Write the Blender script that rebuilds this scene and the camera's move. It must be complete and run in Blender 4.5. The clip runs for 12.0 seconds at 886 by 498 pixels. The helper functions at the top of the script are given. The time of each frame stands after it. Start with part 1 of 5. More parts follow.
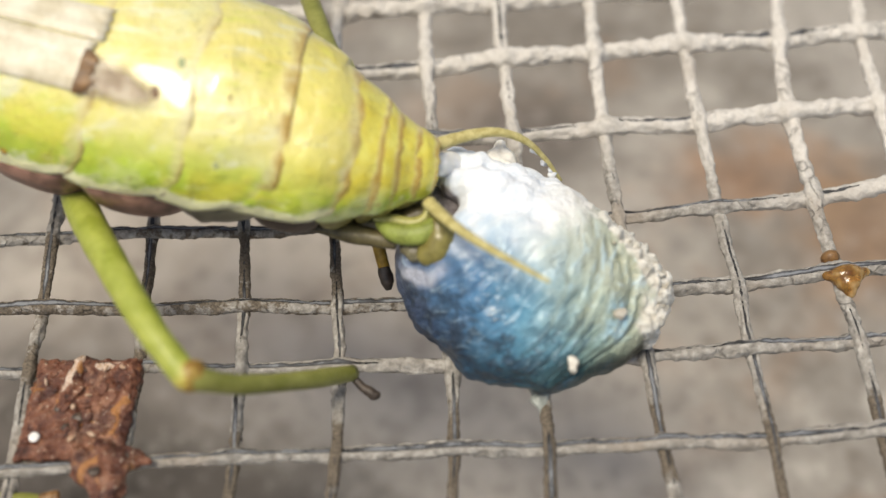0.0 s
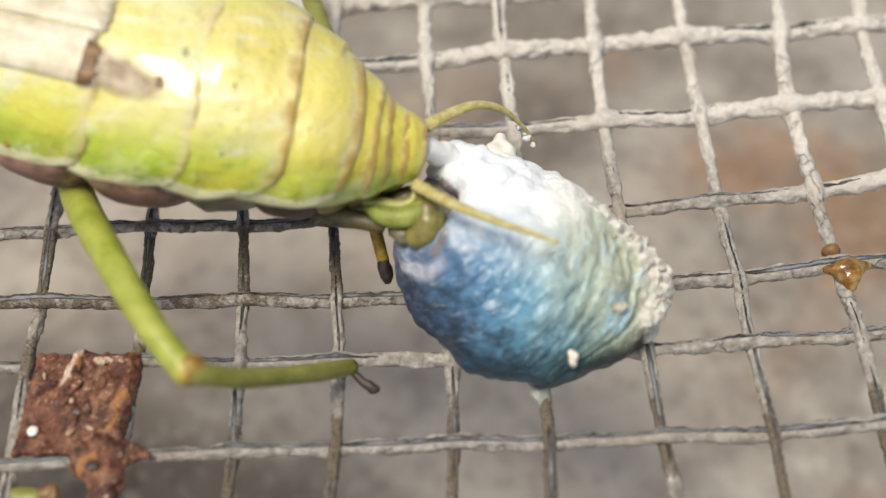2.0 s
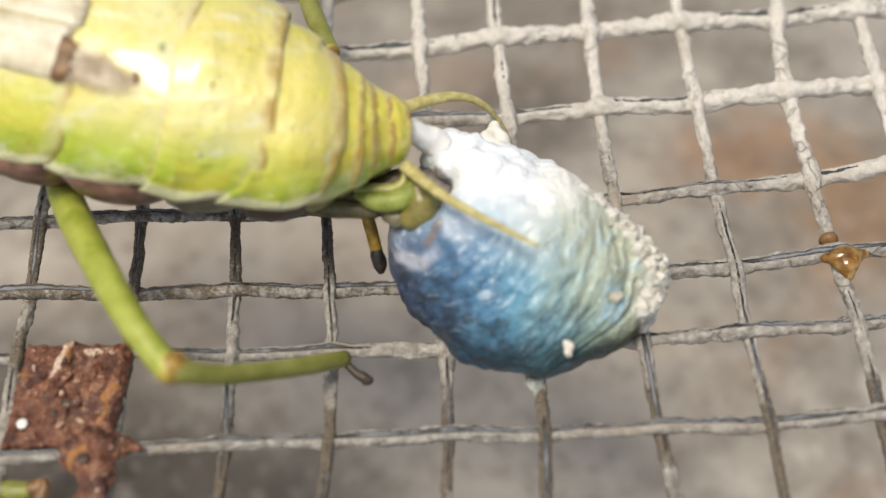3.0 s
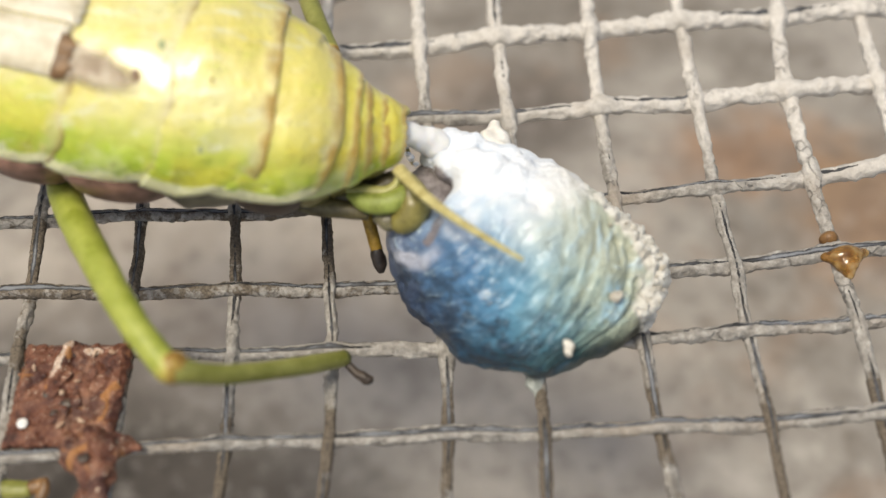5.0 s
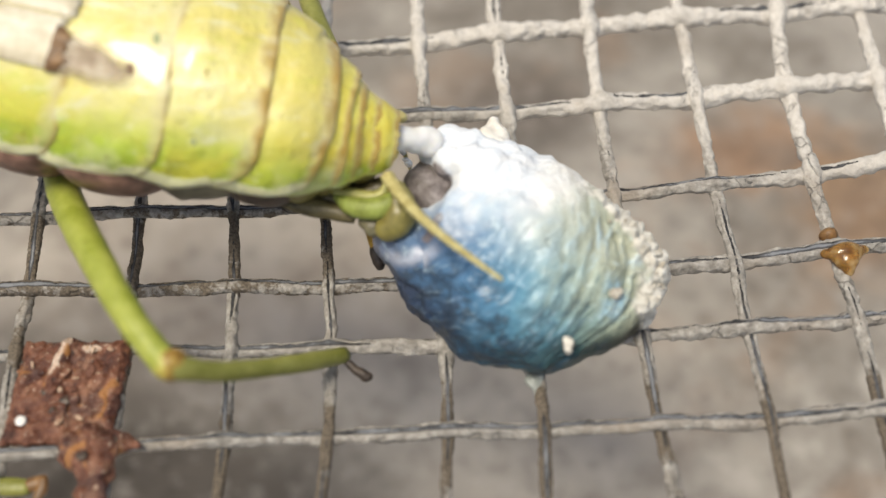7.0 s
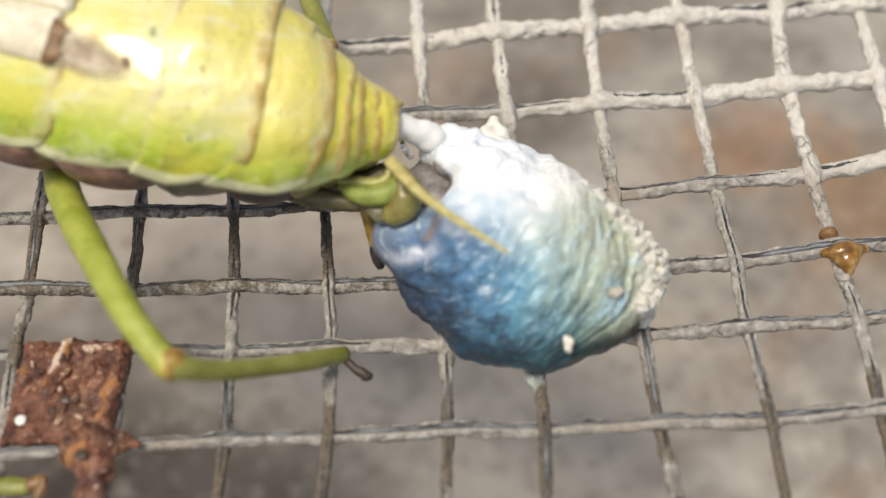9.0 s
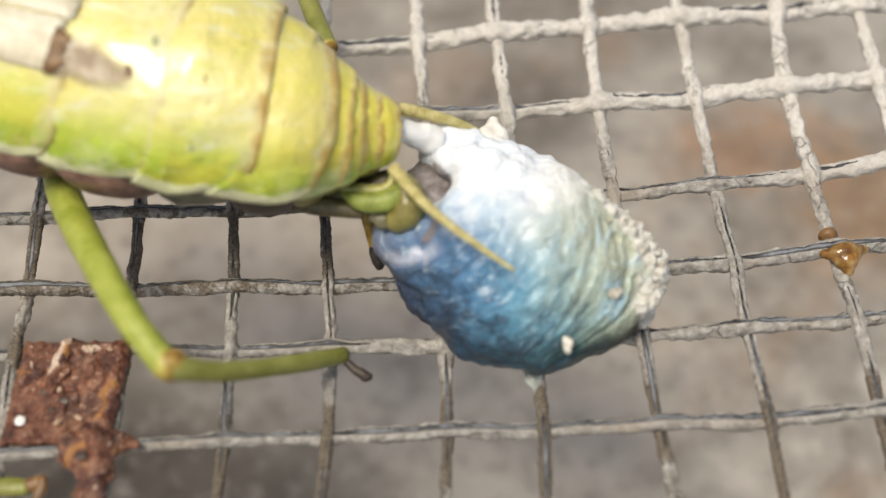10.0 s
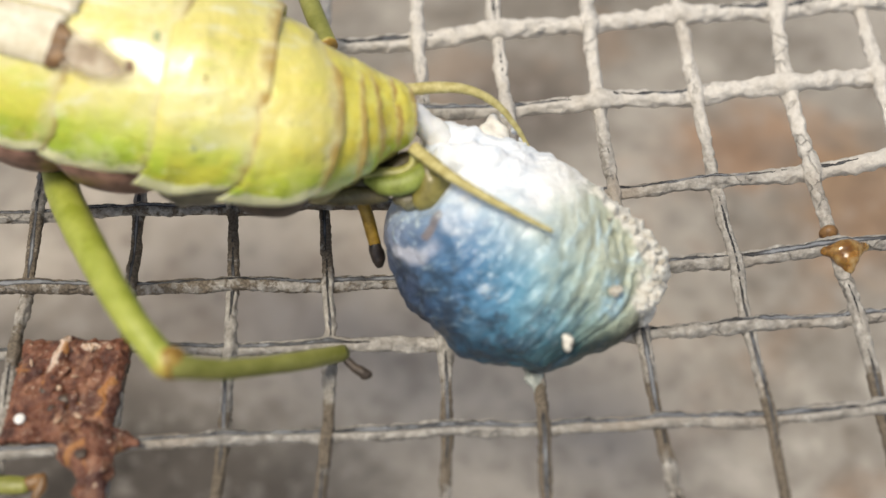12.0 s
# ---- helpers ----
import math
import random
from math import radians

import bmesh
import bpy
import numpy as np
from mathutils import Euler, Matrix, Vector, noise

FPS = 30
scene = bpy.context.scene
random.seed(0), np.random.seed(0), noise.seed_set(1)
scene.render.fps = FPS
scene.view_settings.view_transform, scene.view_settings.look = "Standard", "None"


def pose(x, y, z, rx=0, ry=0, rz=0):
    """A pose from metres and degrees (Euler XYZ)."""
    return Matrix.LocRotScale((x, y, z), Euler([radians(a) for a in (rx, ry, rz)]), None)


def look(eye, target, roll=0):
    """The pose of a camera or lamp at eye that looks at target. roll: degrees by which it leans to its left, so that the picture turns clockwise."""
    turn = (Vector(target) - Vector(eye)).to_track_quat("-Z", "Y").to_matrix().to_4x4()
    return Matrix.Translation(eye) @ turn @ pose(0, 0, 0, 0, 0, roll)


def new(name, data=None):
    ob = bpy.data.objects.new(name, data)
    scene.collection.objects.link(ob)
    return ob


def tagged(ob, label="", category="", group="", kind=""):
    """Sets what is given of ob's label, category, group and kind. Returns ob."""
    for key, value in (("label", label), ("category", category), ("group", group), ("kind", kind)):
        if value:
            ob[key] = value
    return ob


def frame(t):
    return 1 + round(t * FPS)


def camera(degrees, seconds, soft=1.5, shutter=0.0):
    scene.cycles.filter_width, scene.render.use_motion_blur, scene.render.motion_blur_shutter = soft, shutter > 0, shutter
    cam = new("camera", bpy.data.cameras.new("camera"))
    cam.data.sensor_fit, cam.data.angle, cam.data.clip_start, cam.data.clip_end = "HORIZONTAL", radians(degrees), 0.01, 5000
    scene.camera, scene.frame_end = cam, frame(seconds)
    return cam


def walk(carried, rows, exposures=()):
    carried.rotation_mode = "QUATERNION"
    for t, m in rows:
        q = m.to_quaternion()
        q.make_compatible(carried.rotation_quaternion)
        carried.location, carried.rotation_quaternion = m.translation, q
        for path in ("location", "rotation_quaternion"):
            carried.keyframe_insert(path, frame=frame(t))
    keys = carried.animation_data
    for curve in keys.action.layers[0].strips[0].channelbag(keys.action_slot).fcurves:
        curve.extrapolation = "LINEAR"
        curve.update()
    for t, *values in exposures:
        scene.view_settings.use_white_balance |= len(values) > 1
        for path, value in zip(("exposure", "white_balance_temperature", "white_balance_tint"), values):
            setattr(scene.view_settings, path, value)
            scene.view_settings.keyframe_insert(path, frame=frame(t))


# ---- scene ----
cam = camera(42.0, 12.0, soft=1.4)
cam.data.dof.use_dof = True
cam.data.dof.focus_distance = 0.0738
cam.data.dof.aperture_fstop = 20.0
walk(cam, [
    (0, pose(-0.003603, -0.045650, 0.062768, 33.651, 1.159, -2.959)),
    (0.5, pose(-0.003588, -0.045682, 0.062665, 33.628, 1.184, -2.947)),
    (1, pose(-0.003573, -0.045709, 0.062619, 33.664, 1.199, -2.939)),
    (1.5, pose(-0.003593, -0.045691, 0.062678, 33.586, 1.175, -2.954)),
    (2, pose(-0.003612, -0.045569, 0.062543, 33.378, 1.141, -2.981)),
    (2.5, pose(-0.003568, -0.045530, 0.062613, 33.324, 1.184, -2.959)),
    (2.8, pose(-0.003568, -0.045530, 0.062613, 33.324, 1.184, -2.959)),
    (2.9, pose(-0.003495, -0.044992, 0.062007, 32.690, 1.037, -3.234)),
    (3, pose(-0.003495, -0.044992, 0.062007, 32.690, 1.037, -3.234)),
    (5, pose(-0.003487, -0.044912, 0.062037, 32.591, 1.054, -3.251)),
    (5.5, pose(-0.003573, -0.044952, 0.061977, 32.595, 0.983, -3.293)),
    (6, pose(-0.003469, -0.044937, 0.062006, 32.589, 1.054, -3.261)),
    (6.5, pose(-0.003357, -0.044936, 0.062009, 32.572, 1.129, -3.226)),
    (7, pose(-0.003544, -0.044831, 0.061901, 32.438, 0.991, -3.311)),
    (9, pose(-0.003584, -0.044841, 0.061872, 32.418, 0.980, -3.346)),
    (9.5, pose(-0.003478, -0.044711, 0.061973, 32.339, 1.030, -3.331)),
    (10, pose(-0.003600, -0.044707, 0.061971, 32.317, 0.920, -3.338)),
    (10.5, pose(-0.003506, -0.044746, 0.061913, 32.366, 1.015, -3.334)),
    (11, pose(-0.003524, -0.044692, 0.062017, 32.333, 0.999, -3.360)),
    (11.5, pose(-0.003401, -0.044856, 0.061847, 32.439, 1.080, -3.322)),
    (12, pose(-0.003420, -0.044760, 0.061807, 32.306, 1.066, -3.305)),
])


# ---- light: an even, bright sky high over the mesh ----
world = bpy.data.worlds.new("sky")
scene.world = world
world.use_nodes = True
wn = world.node_tree
sky = wn.nodes.new("ShaderNodeTexSky")
sky.sky_type = "NISHITA"
sky.sun_disc = False
sky.sun_elevation, sky.sun_rotation = radians(74), radians(246)
sky.air_density, sky.dust_density = 1.0, 4.0
wn.links.new(sky.outputs[0], wn.nodes["Background"].inputs["Color"])
wn.nodes["Background"].inputs["Strength"].default_value = 0.15
sun = new("sun", bpy.data.lights.new("sun", "SUN"))
sun.data.energy, sun.data.angle, sun.data.color = 3.1, radians(20), (1.0, 0.95, 0.87)
sun.matrix_world = look((-0.25, -0.11, 0.96), (0, 0, 0))
scene.view_settings.exposure = -0.22
scene.view_settings.use_white_balance = True
scene.view_settings.white_balance_temperature = 7000
scene.view_settings.white_balance_tint = 7

MM = 0.001


# ---- materials ----
def tree(name, rough=0.6, metal=0.0, spec=0.5):
    m = bpy.data.materials.new(name)
    m.use_nodes = True
    b = m.node_tree.nodes["Principled BSDF"]
    b.inputs["Roughness"].default_value = rough
    b.inputs["Metallic"].default_value = metal
    b.inputs["Specular IOR Level"].default_value = spec
    return m, m.node_tree, b


def node(nt, kind, **values):
    n = nt.nodes.new(kind)
    for k, v in values.items():
        n.inputs[k].default_value = v
    return n


def coords(nt, scale=(1, 1, 1), space="Object", turn=(0, 0, 0)):
    c = nt.nodes.new("ShaderNodeTexCoord")
    m = nt.nodes.new("ShaderNodeMapping")
    m.inputs["Scale"].default_value = scale
    m.inputs["Rotation"].default_value = [radians(a) for a in turn]
    nt.links.new(c.outputs[space], m.inputs["Vector"])
    return m.outputs["Vector"]


def noise_of(nt, vec, size, detail=4.0, rough=0.55, distort=0.0):
    """Noise whose grains are about size millimetres."""
    n = node(nt, "ShaderNodeTexNoise", Scale=1 / (size * MM), Detail=detail, Roughness=rough, Distortion=distort)
    nt.links.new(vec, n.inputs["Vector"])
    return n.outputs["Fac"]


def ramp(nt, fac, *stops):
    r = nt.nodes.new("ShaderNodeValToRGB")
    e = r.color_ramp.elements
    while len(e) < len(stops):
        e.new(0.5)
    for i, (p, c) in enumerate(stops):
        e[i].position = p
        e[i].color = (*c, 1) if len(c) == 3 else c
    nt.links.new(fac, r.inputs["Fac"])
    return r.outputs["Color"]


def mix(nt, fac, a, b, mode="MIX"):
    m = nt.nodes.new("ShaderNodeMix")
    m.data_type, m.blend_type = "RGBA", mode
    for sock, v in ((m.inputs[0], fac), (m.inputs[6], a), (m.inputs[7], b)):
        if isinstance(v, (int, float)):
            sock.default_value = v
        elif isinstance(v, tuple):
            sock.default_value = (*v, 1)
        else:
            nt.links.new(v, sock)
    return m.outputs[2]


def maths(nt, op, a, b=0.0, c=0.0):
    m = nt.nodes.new("ShaderNodeMath")
    m.operation = op
    for i, v in enumerate((a, b, c)):
        if isinstance(v, (int, float)):
            m.inputs[i].default_value = v
        else:
            nt.links.new(v, m.inputs[i])
    return m.outputs[0]


def step(nt, v, lo, hi):
    r = nt.nodes.new("ShaderNodeMapRange")
    r.interpolation_type = "SMOOTHSTEP"
    r.inputs["From Min"].default_value, r.inputs["From Max"].default_value = lo, hi
    nt.links.new(v, r.inputs["Value"])
    return r.outputs["Result"]


def attr(nt, name):
    a = nt.nodes.new("ShaderNodeAttribute")
    a.attribute_name = name
    return a.outputs["Fac"]


def bump(nt, b, height, depth, strength=1.0):
    """Relief of about depth millimetres."""
    n = node(nt, "ShaderNodeBump", Strength=strength, Distance=depth * MM)
    nt.links.new(height, n.inputs["Height"])
    nt.links.new(n.outputs["Normal"], b.inputs["Normal"])


def put(nt, b, colour, rough=None):
    nt.links.new(colour, b.inputs["Base Color"])
    if rough is not None:
        nt.links.new(rough, b.inputs["Roughness"])


def concrete():
    m, nt, b = tree("dusty_concrete", 0.92, spec=0.2)
    v = coords(nt)
    big, mid, fine = noise_of(nt, v, 26, 3), noise_of(nt, v, 6, 5, 0.6), noise_of(nt, v, 0.8, 4, 0.7)
    c = ramp(nt, big, (0.32, (0.27, 0.244, 0.212)), (0.5, (0.365, 0.335, 0.296)), (0.66, (0.455, 0.42, 0.375)))
    c = mix(nt, maths(nt, "MULTIPLY", step(nt, mid, 0.5, 0.66), 0.6), c, (0.20, 0.172, 0.145))
    c = mix(nt, maths(nt, "MULTIPLY", step(nt, mid, 0.45, 0.28), 0.6), c, (0.58, 0.545, 0.49))
    rust = noise_of(nt, coords(nt, turn=(0, 0, 40)), 15, 3)
    c = mix(nt, maths(nt, "MULTIPLY", step(nt, rust, 0.53, 0.68), 0.38), c, (0.36, 0.235, 0.155))
    c = mix(nt, maths(nt, "MULTIPLY", step(nt, fine, 0.55, 0.7), 0.35), c, (0.2, 0.18, 0.16))
    # pale, dark and rusty patches with ragged rims: stretch, centre, outer and inner reach, two tones, strength
    for stretch, at, outer, inner, tone, other, much in (
            ((0.8, 1.2, 1), (-0.018, 0.024, -0.038), 0.030, 0.010, (0.52, 0.455, 0.38), (0.44, 0.37, 0.30), 0.7),
            ((0.7, 1.1, 1), (0.0050, -0.0015, -0.038), 0.018, 0.004, (0.50, 0.455, 0.40), (0.42, 0.38, 0.335), 0.7),
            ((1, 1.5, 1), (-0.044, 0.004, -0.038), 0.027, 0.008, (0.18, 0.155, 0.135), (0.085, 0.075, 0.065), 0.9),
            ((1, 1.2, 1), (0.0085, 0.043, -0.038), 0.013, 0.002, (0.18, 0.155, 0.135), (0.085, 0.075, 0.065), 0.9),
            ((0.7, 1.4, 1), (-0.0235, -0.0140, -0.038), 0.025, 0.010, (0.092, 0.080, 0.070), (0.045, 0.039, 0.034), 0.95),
            ((0.8, 1.3, 1), (0.0245, 0.0375, -0.038), 0.011, 0.002, (0.36, 0.21, 0.12), (0.30, 0.18, 0.11), 0.75),
            ((1, 1, 1), (0.0430, 0.0200, -0.038), 0.013, 0.003, (0.38, 0.24, 0.14), (0.30, 0.19, 0.12), 0.75)):
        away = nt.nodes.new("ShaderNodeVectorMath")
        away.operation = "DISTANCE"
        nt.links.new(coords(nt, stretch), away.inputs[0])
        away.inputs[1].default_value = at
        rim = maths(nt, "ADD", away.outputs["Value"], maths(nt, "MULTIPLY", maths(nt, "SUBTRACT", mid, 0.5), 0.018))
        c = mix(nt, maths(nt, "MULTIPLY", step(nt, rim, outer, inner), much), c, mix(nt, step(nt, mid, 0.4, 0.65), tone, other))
    spots = noise_of(nt, v, 2.2, 4, 0.6)
    c = mix(nt, maths(nt, "MULTIPLY", step(nt, spots, 0.52, 0.66), 0.28), c, (0.10, 0.088, 0.078))
    c = mix(nt, maths(nt, "MULTIPLY", step(nt, spots, 0.47, 0.34), 0.18), c, (0.62, 0.58, 0.53))
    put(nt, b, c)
    bump(nt, b, mid, 0.8)
    return m


def crusted_wire():
    m, nt, b = tree("crusted_wire", 0.85, spec=0.3)
    v = coords(nt)
    bare, worn = attr(nt, "bare"), noise_of(nt, v, 7, 3)
    grain, fine = noise_of(nt, v, 0.55, 4, 0.65), noise_of(nt, v, 0.16, 3)
    thin = ramp(nt, grain, (0.3, (0.18, 0.165, 0.145)), (0.5, (0.31, 0.29, 0.26)), (0.7, (0.47, 0.445, 0.405)))
    thick = ramp(nt, grain, (0.3, (0.48, 0.45, 0.40)), (0.5, (0.60, 0.565, 0.515)), (0.7, (0.67, 0.64, 0.585)))
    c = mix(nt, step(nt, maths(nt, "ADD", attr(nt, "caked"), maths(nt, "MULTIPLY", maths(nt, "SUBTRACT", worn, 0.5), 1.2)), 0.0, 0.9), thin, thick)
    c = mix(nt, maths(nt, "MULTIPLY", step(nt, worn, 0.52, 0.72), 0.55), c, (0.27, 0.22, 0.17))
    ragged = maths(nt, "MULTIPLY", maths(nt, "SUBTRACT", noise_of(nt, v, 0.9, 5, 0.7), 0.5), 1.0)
    # brown spans: fallen crust, with the abdomen's shadow painted in
    c = mix(nt, step(nt, maths(nt, "ADD", attr(nt, "bald_shade"), ragged), 0.42, 0.56), c, ramp(nt, fine, (0.3, (0.075, 0.06, 0.045)), (0.7, (0.20, 0.165, 0.125))))
    cracked = nt.nodes.new("ShaderNodeTexVoronoi")
    cracked.feature = "DISTANCE_TO_EDGE"
    cracked.inputs["Scale"].default_value = 0.75 / MM
    wavy = nt.nodes.new("ShaderNodeVectorMath")
    wavy.operation = "MULTIPLY_ADD"
    shift = node(nt, "ShaderNodeTexNoise", Scale=1.1 / MM, Detail=3.0)
    nt.links.new(v, shift.inputs["Vector"])
    nt.links.new(shift.outputs["Color"], wavy.inputs[0])
    wavy.inputs[1].default_value = (0.9 * MM, 0.9 * MM, 0.9 * MM)
    nt.links.new(v, wavy.inputs[2])
    nt.links.new(wavy.outputs[0], cracked.inputs["Vector"])
    crack = maths(nt, "MULTIPLY", step(nt, cracked.outputs["Distance"], 0.055, 0.02), step(nt, noise_of(nt, v, 2.6, 3), 0.54, 0.62))
    c = mix(nt, maths(nt, "MULTIPLY", crack, 0.35), c, (0.09, 0.08, 0.07))
    gap = step(nt, maths(nt, "ADD", bare, maths(nt, "MULTIPLY", maths(nt, "SUBTRACT", grain, 0.5), 0.7)), 0.47, 0.51)
    steel = ramp(nt, maths(nt, "ADD", bare, maths(nt, "MULTIPLY", maths(nt, "SUBTRACT", noise_of(nt, v, 1.6, 4), 0.5), 1.4)), (0.45, (0.022, 0.021, 0.021)), (0.68, (0.06, 0.06, 0.063)), (0.95, (0.12, 0.125, 0.135)), (1.25, (0.22, 0.23, 0.245)))
    put(nt, b, mix(nt, gap, c, steel), maths(nt, "SUBTRACT", 0.88, maths(nt, "MULTIPLY", gap, 0.22)))
    bump(nt, b, maths(nt, "SUBTRACT", maths(nt, "ADD", grain, maths(nt, "MULTIPLY", fine, 0.5)), maths(nt, "MULTIPLY", maths(nt, "MAXIMUM", gap, crack), 0.8)), 0.13)
    return m


def abdomen_skin():
    """Yellow-green skin: attributes along (0 front to 1 rear of the plate) and around (0 spine to 1 side edge)."""
    m, nt, b = tree("yellow_green_skin", 0.34, spec=0.5)
    v = coords(nt)
    along, around, tail = attr(nt, "along"), attr(nt, "around"), attr(nt, "tail")
    blot, patch, speck, soft = noise_of(nt, v, 3.2, 3), noise_of(nt, v, 5.5, 3), noise_of(nt, v, 0.42, 3, 0.6), noise_of(nt, v, 1.3, 3)
    wave = maths(nt, "ADD", around, maths(nt, "ADD", maths(nt, "MULTIPLY", maths(nt, "SUBTRACT", blot, 0.5), 0.40), maths(nt, "MULTIPLY", maths(nt, "SUBTRACT", soft, 0.5), 0.12)))
    c = ramp(nt, wave, (0.0, (0.80, 0.71, 0.27)), (0.36, (0.86, 0.785, 0.35)), (0.50, (0.82, 0.775, 0.28)), (0.62, (0.68, 0.72, 0.15)), (0.76, (0.50, 0.63, 0.06)), (0.90, (0.41, 0.56, 0.045)))
    c = mix(nt, maths(nt, "MULTIPLY", step(nt, patch, 0.54, 0.68), 0.55), c, (0.80, 0.66, 0.09))
    c = mix(nt, maths(nt, "MULTIPLY", step(nt, soft, 0.56, 0.72), 0.35), c, (0.80, 0.68, 0.10))
    c = mix(nt, maths(nt, "MULTIPLY", step(nt, patch, 0.49, 0.35), 0.6), c, (0.80, 0.82, 0.46))
    c = mix(nt, maths(nt, "MULTIPLY", maths(nt, "MULTIPLY", attr(nt, "stain"), step(nt, wave, 0.80, 0.45)), 0.35), c, (0.78, 0.64, 0.07))
    # streaky mottling; the pale streaks also paint in glints of the glossy skin
    marks = noise_of(nt, coords(nt, (0.45, 1.5, 1), turn=(0, 0, -20)), 1.5, 4, 0.6)
    c = mix(nt, maths(nt, "MULTIPLY", step(nt, marks, 0.53, 0.68), 0.6), c, (0.88, 0.87, 0.60))
    c = mix(nt, maths(nt, "MULTIPLY", step(nt, marks, 0.46, 0.30), 0.45), c, (0.64, 0.68, 0.06))
    c = mix(nt, maths(nt, "MULTIPLY", tail, maths(nt, "MULTIPLY", step(nt, wave, 0.95, 0.60), 0.9)), c, ramp(nt, soft, (0.35, (0.80, 0.73, 0.13)), (0.6, (0.74, 0.60, 0.05))))
    edge = step(nt, maths(nt, "ADD", around, maths(nt, "MULTIPLY", soft, 0.14)), 0.96, 1.0)
    c = mix(nt, maths(nt, "MULTIPLY", edge, attr(nt, "rim")), c, (0.94, 0.93, 0.50))
    # horny rear margin, veiled and amber along its very edge
    short = maths(nt, "ADD", along, maths(nt, "MULTIPLY", tail, 0.10))
    broad = maths(nt, "ADD", short, maths(nt, "MULTIPLY", maths(nt, "SUBTRACT", soft, 0.5), 0.25))
    c = mix(nt, maths(nt, "MULTIPLY", step(nt, broad, 0.80, 0.93), maths(nt, "MULTIPLY", step(nt, around, 1.0, 0.8), 0.40)), c, (0.80, 0.70, 0.42))
    seam = maths(nt, "MULTIPLY", step(nt, maths(nt, "ADD", short, maths(nt, "MULTIPLY", maths(nt, "SUBTRACT", soft, 0.5), 0.08)), 0.93, 0.985), step(nt, noise_of(nt, v, 2.2, 3), 0.30, 0.55))
    c = mix(nt, maths(nt, "MULTIPLY", seam, 0.6), c, (0.56, 0.38, 0.10))
    rusty = maths(nt, "MULTIPLY", maths(nt, "MULTIPLY", step(nt, broad, 0.84, 0.98), step(nt, around, 0.94, 0.70)), step(nt, noise_of(nt, v, 1.5, 5, 0.7, 0.5), 0.36, 0.56))
    c = mix(nt, maths(nt, "MULTIPLY", rusty, maths(nt, "MULTIPLY", attr(nt, "stain"), 0.75)), c, (0.50, 0.28, 0.035))
    c = mix(nt, maths(nt, "MULTIPLY", maths(nt, "MULTIPLY", tail, step(nt, noise_of(nt, v, 0.7, 4, 0.65), 0.56, 0.68)), 0.45), c, (0.50, 0.33, 0.06))
    dots = maths(nt, "MULTIPLY", step(nt, speck, 0.61, 0.68), step(nt, blot, 0.42, 0.55))
    c = mix(nt, maths(nt, "MULTIPLY", dots, 0.5), c, (0.32, 0.25, 0.04))
    put(nt, b, c, maths(nt, "ADD", 0.22, maths(nt, "MULTIPLY", soft, 0.24)))
    b.inputs["Subsurface Weight"].default_value = 0.2
    b.inputs["Subsurface Radius"].default_value = (1.0, 0.9, 0.25)
    b.inputs["Subsurface Scale"].default_value = 1.0 * MM
    b.inputs["Coat Weight"].default_value = 0.7
    b.inputs["Coat Roughness"].default_value = 0.12
    folds = noise_of(nt, coords(nt, (1, 0.35, 1), turn=(0, 0, 20)), 1.6, 4, 0.6)
    bump(nt, b, maths(nt, "ADD", maths(nt, "ADD", soft, maths(nt, "MULTIPLY", blot, 1.5)), maths(nt, "ADD", maths(nt, "MULTIPLY", speck, 0.2), maths(nt, "MULTIPLY", folds, 1.0))), 0.22, 1.0)
    return m


def plain(name, dark, light, size=1.0, rough=0.5, spec=0.5, depth=0.06, subsurface=0.0, coat=0.0):
    """A surface mottled between two colours at two scales."""
    m, nt, b = tree(name, rough, spec=spec)
    v = coords(nt)
    n1, n2 = noise_of(nt, v, size, 4), noise_of(nt, v, size * 0.2, 3, 0.65)
    f = maths(nt, "ADD", maths(nt, "MULTIPLY", n1, 0.7), maths(nt, "MULTIPLY", n2, 0.3))
    put(nt, b, ramp(nt, f, (0.36, dark), (0.62, light)))
    bump(nt, b, f, depth)
    if subsurface:
        b.inputs["Subsurface Weight"].default_value = subsurface
        b.inputs["Subsurface Radius"].default_value = (1, 0.9, 0.7)
        b.inputs["Subsurface Scale"].default_value = 0.7 * MM
    b.inputs["Coat Weight"].default_value = coat
    b.inputs["Coat Roughness"].default_value = 0.12
    return m


def leg_skin(name, dark, light):
    """Leg skin, yellow-brown at the joint: attribute joint is 1 at the joint."""
    m, nt, b = tree(name, 0.42)
    v = coords(nt)
    n, fine = noise_of(nt, v, 1.6, 4), noise_of(nt, v, 0.3, 3)
    c = ramp(nt, n, (0.35, dark), (0.65, light))
    j = maths(nt, "ADD", attr(nt, "joint"), maths(nt, "MULTIPLY", maths(nt, "SUBTRACT", n, 0.5), 1.1))
    c = mix(nt, maths(nt, "MULTIPLY", step(nt, j, 0.15, 0.6), 0.65), c, (0.52, 0.43, 0.10))
    c = mix(nt, maths(nt, "MULTIPLY", step(nt, j, 0.5, 0.95), 0.8), c, (0.36, 0.18, 0.03))
    c = mix(nt, maths(nt, "MULTIPLY", step(nt, fine, 0.6, 0.7), 0.3), c, (0.2, 0.2, 0.04))
    put(nt, b, c)
    b.inputs["Subsurface Weight"].default_value = 0.15
    b.inputs["Subsurface Radius"].default_value = (0.8, 0.9, 0.2)
    b.inputs["Subsurface Scale"].default_value = 0.5 * MM
    bump(nt, b, fine, 0.05)
    return m


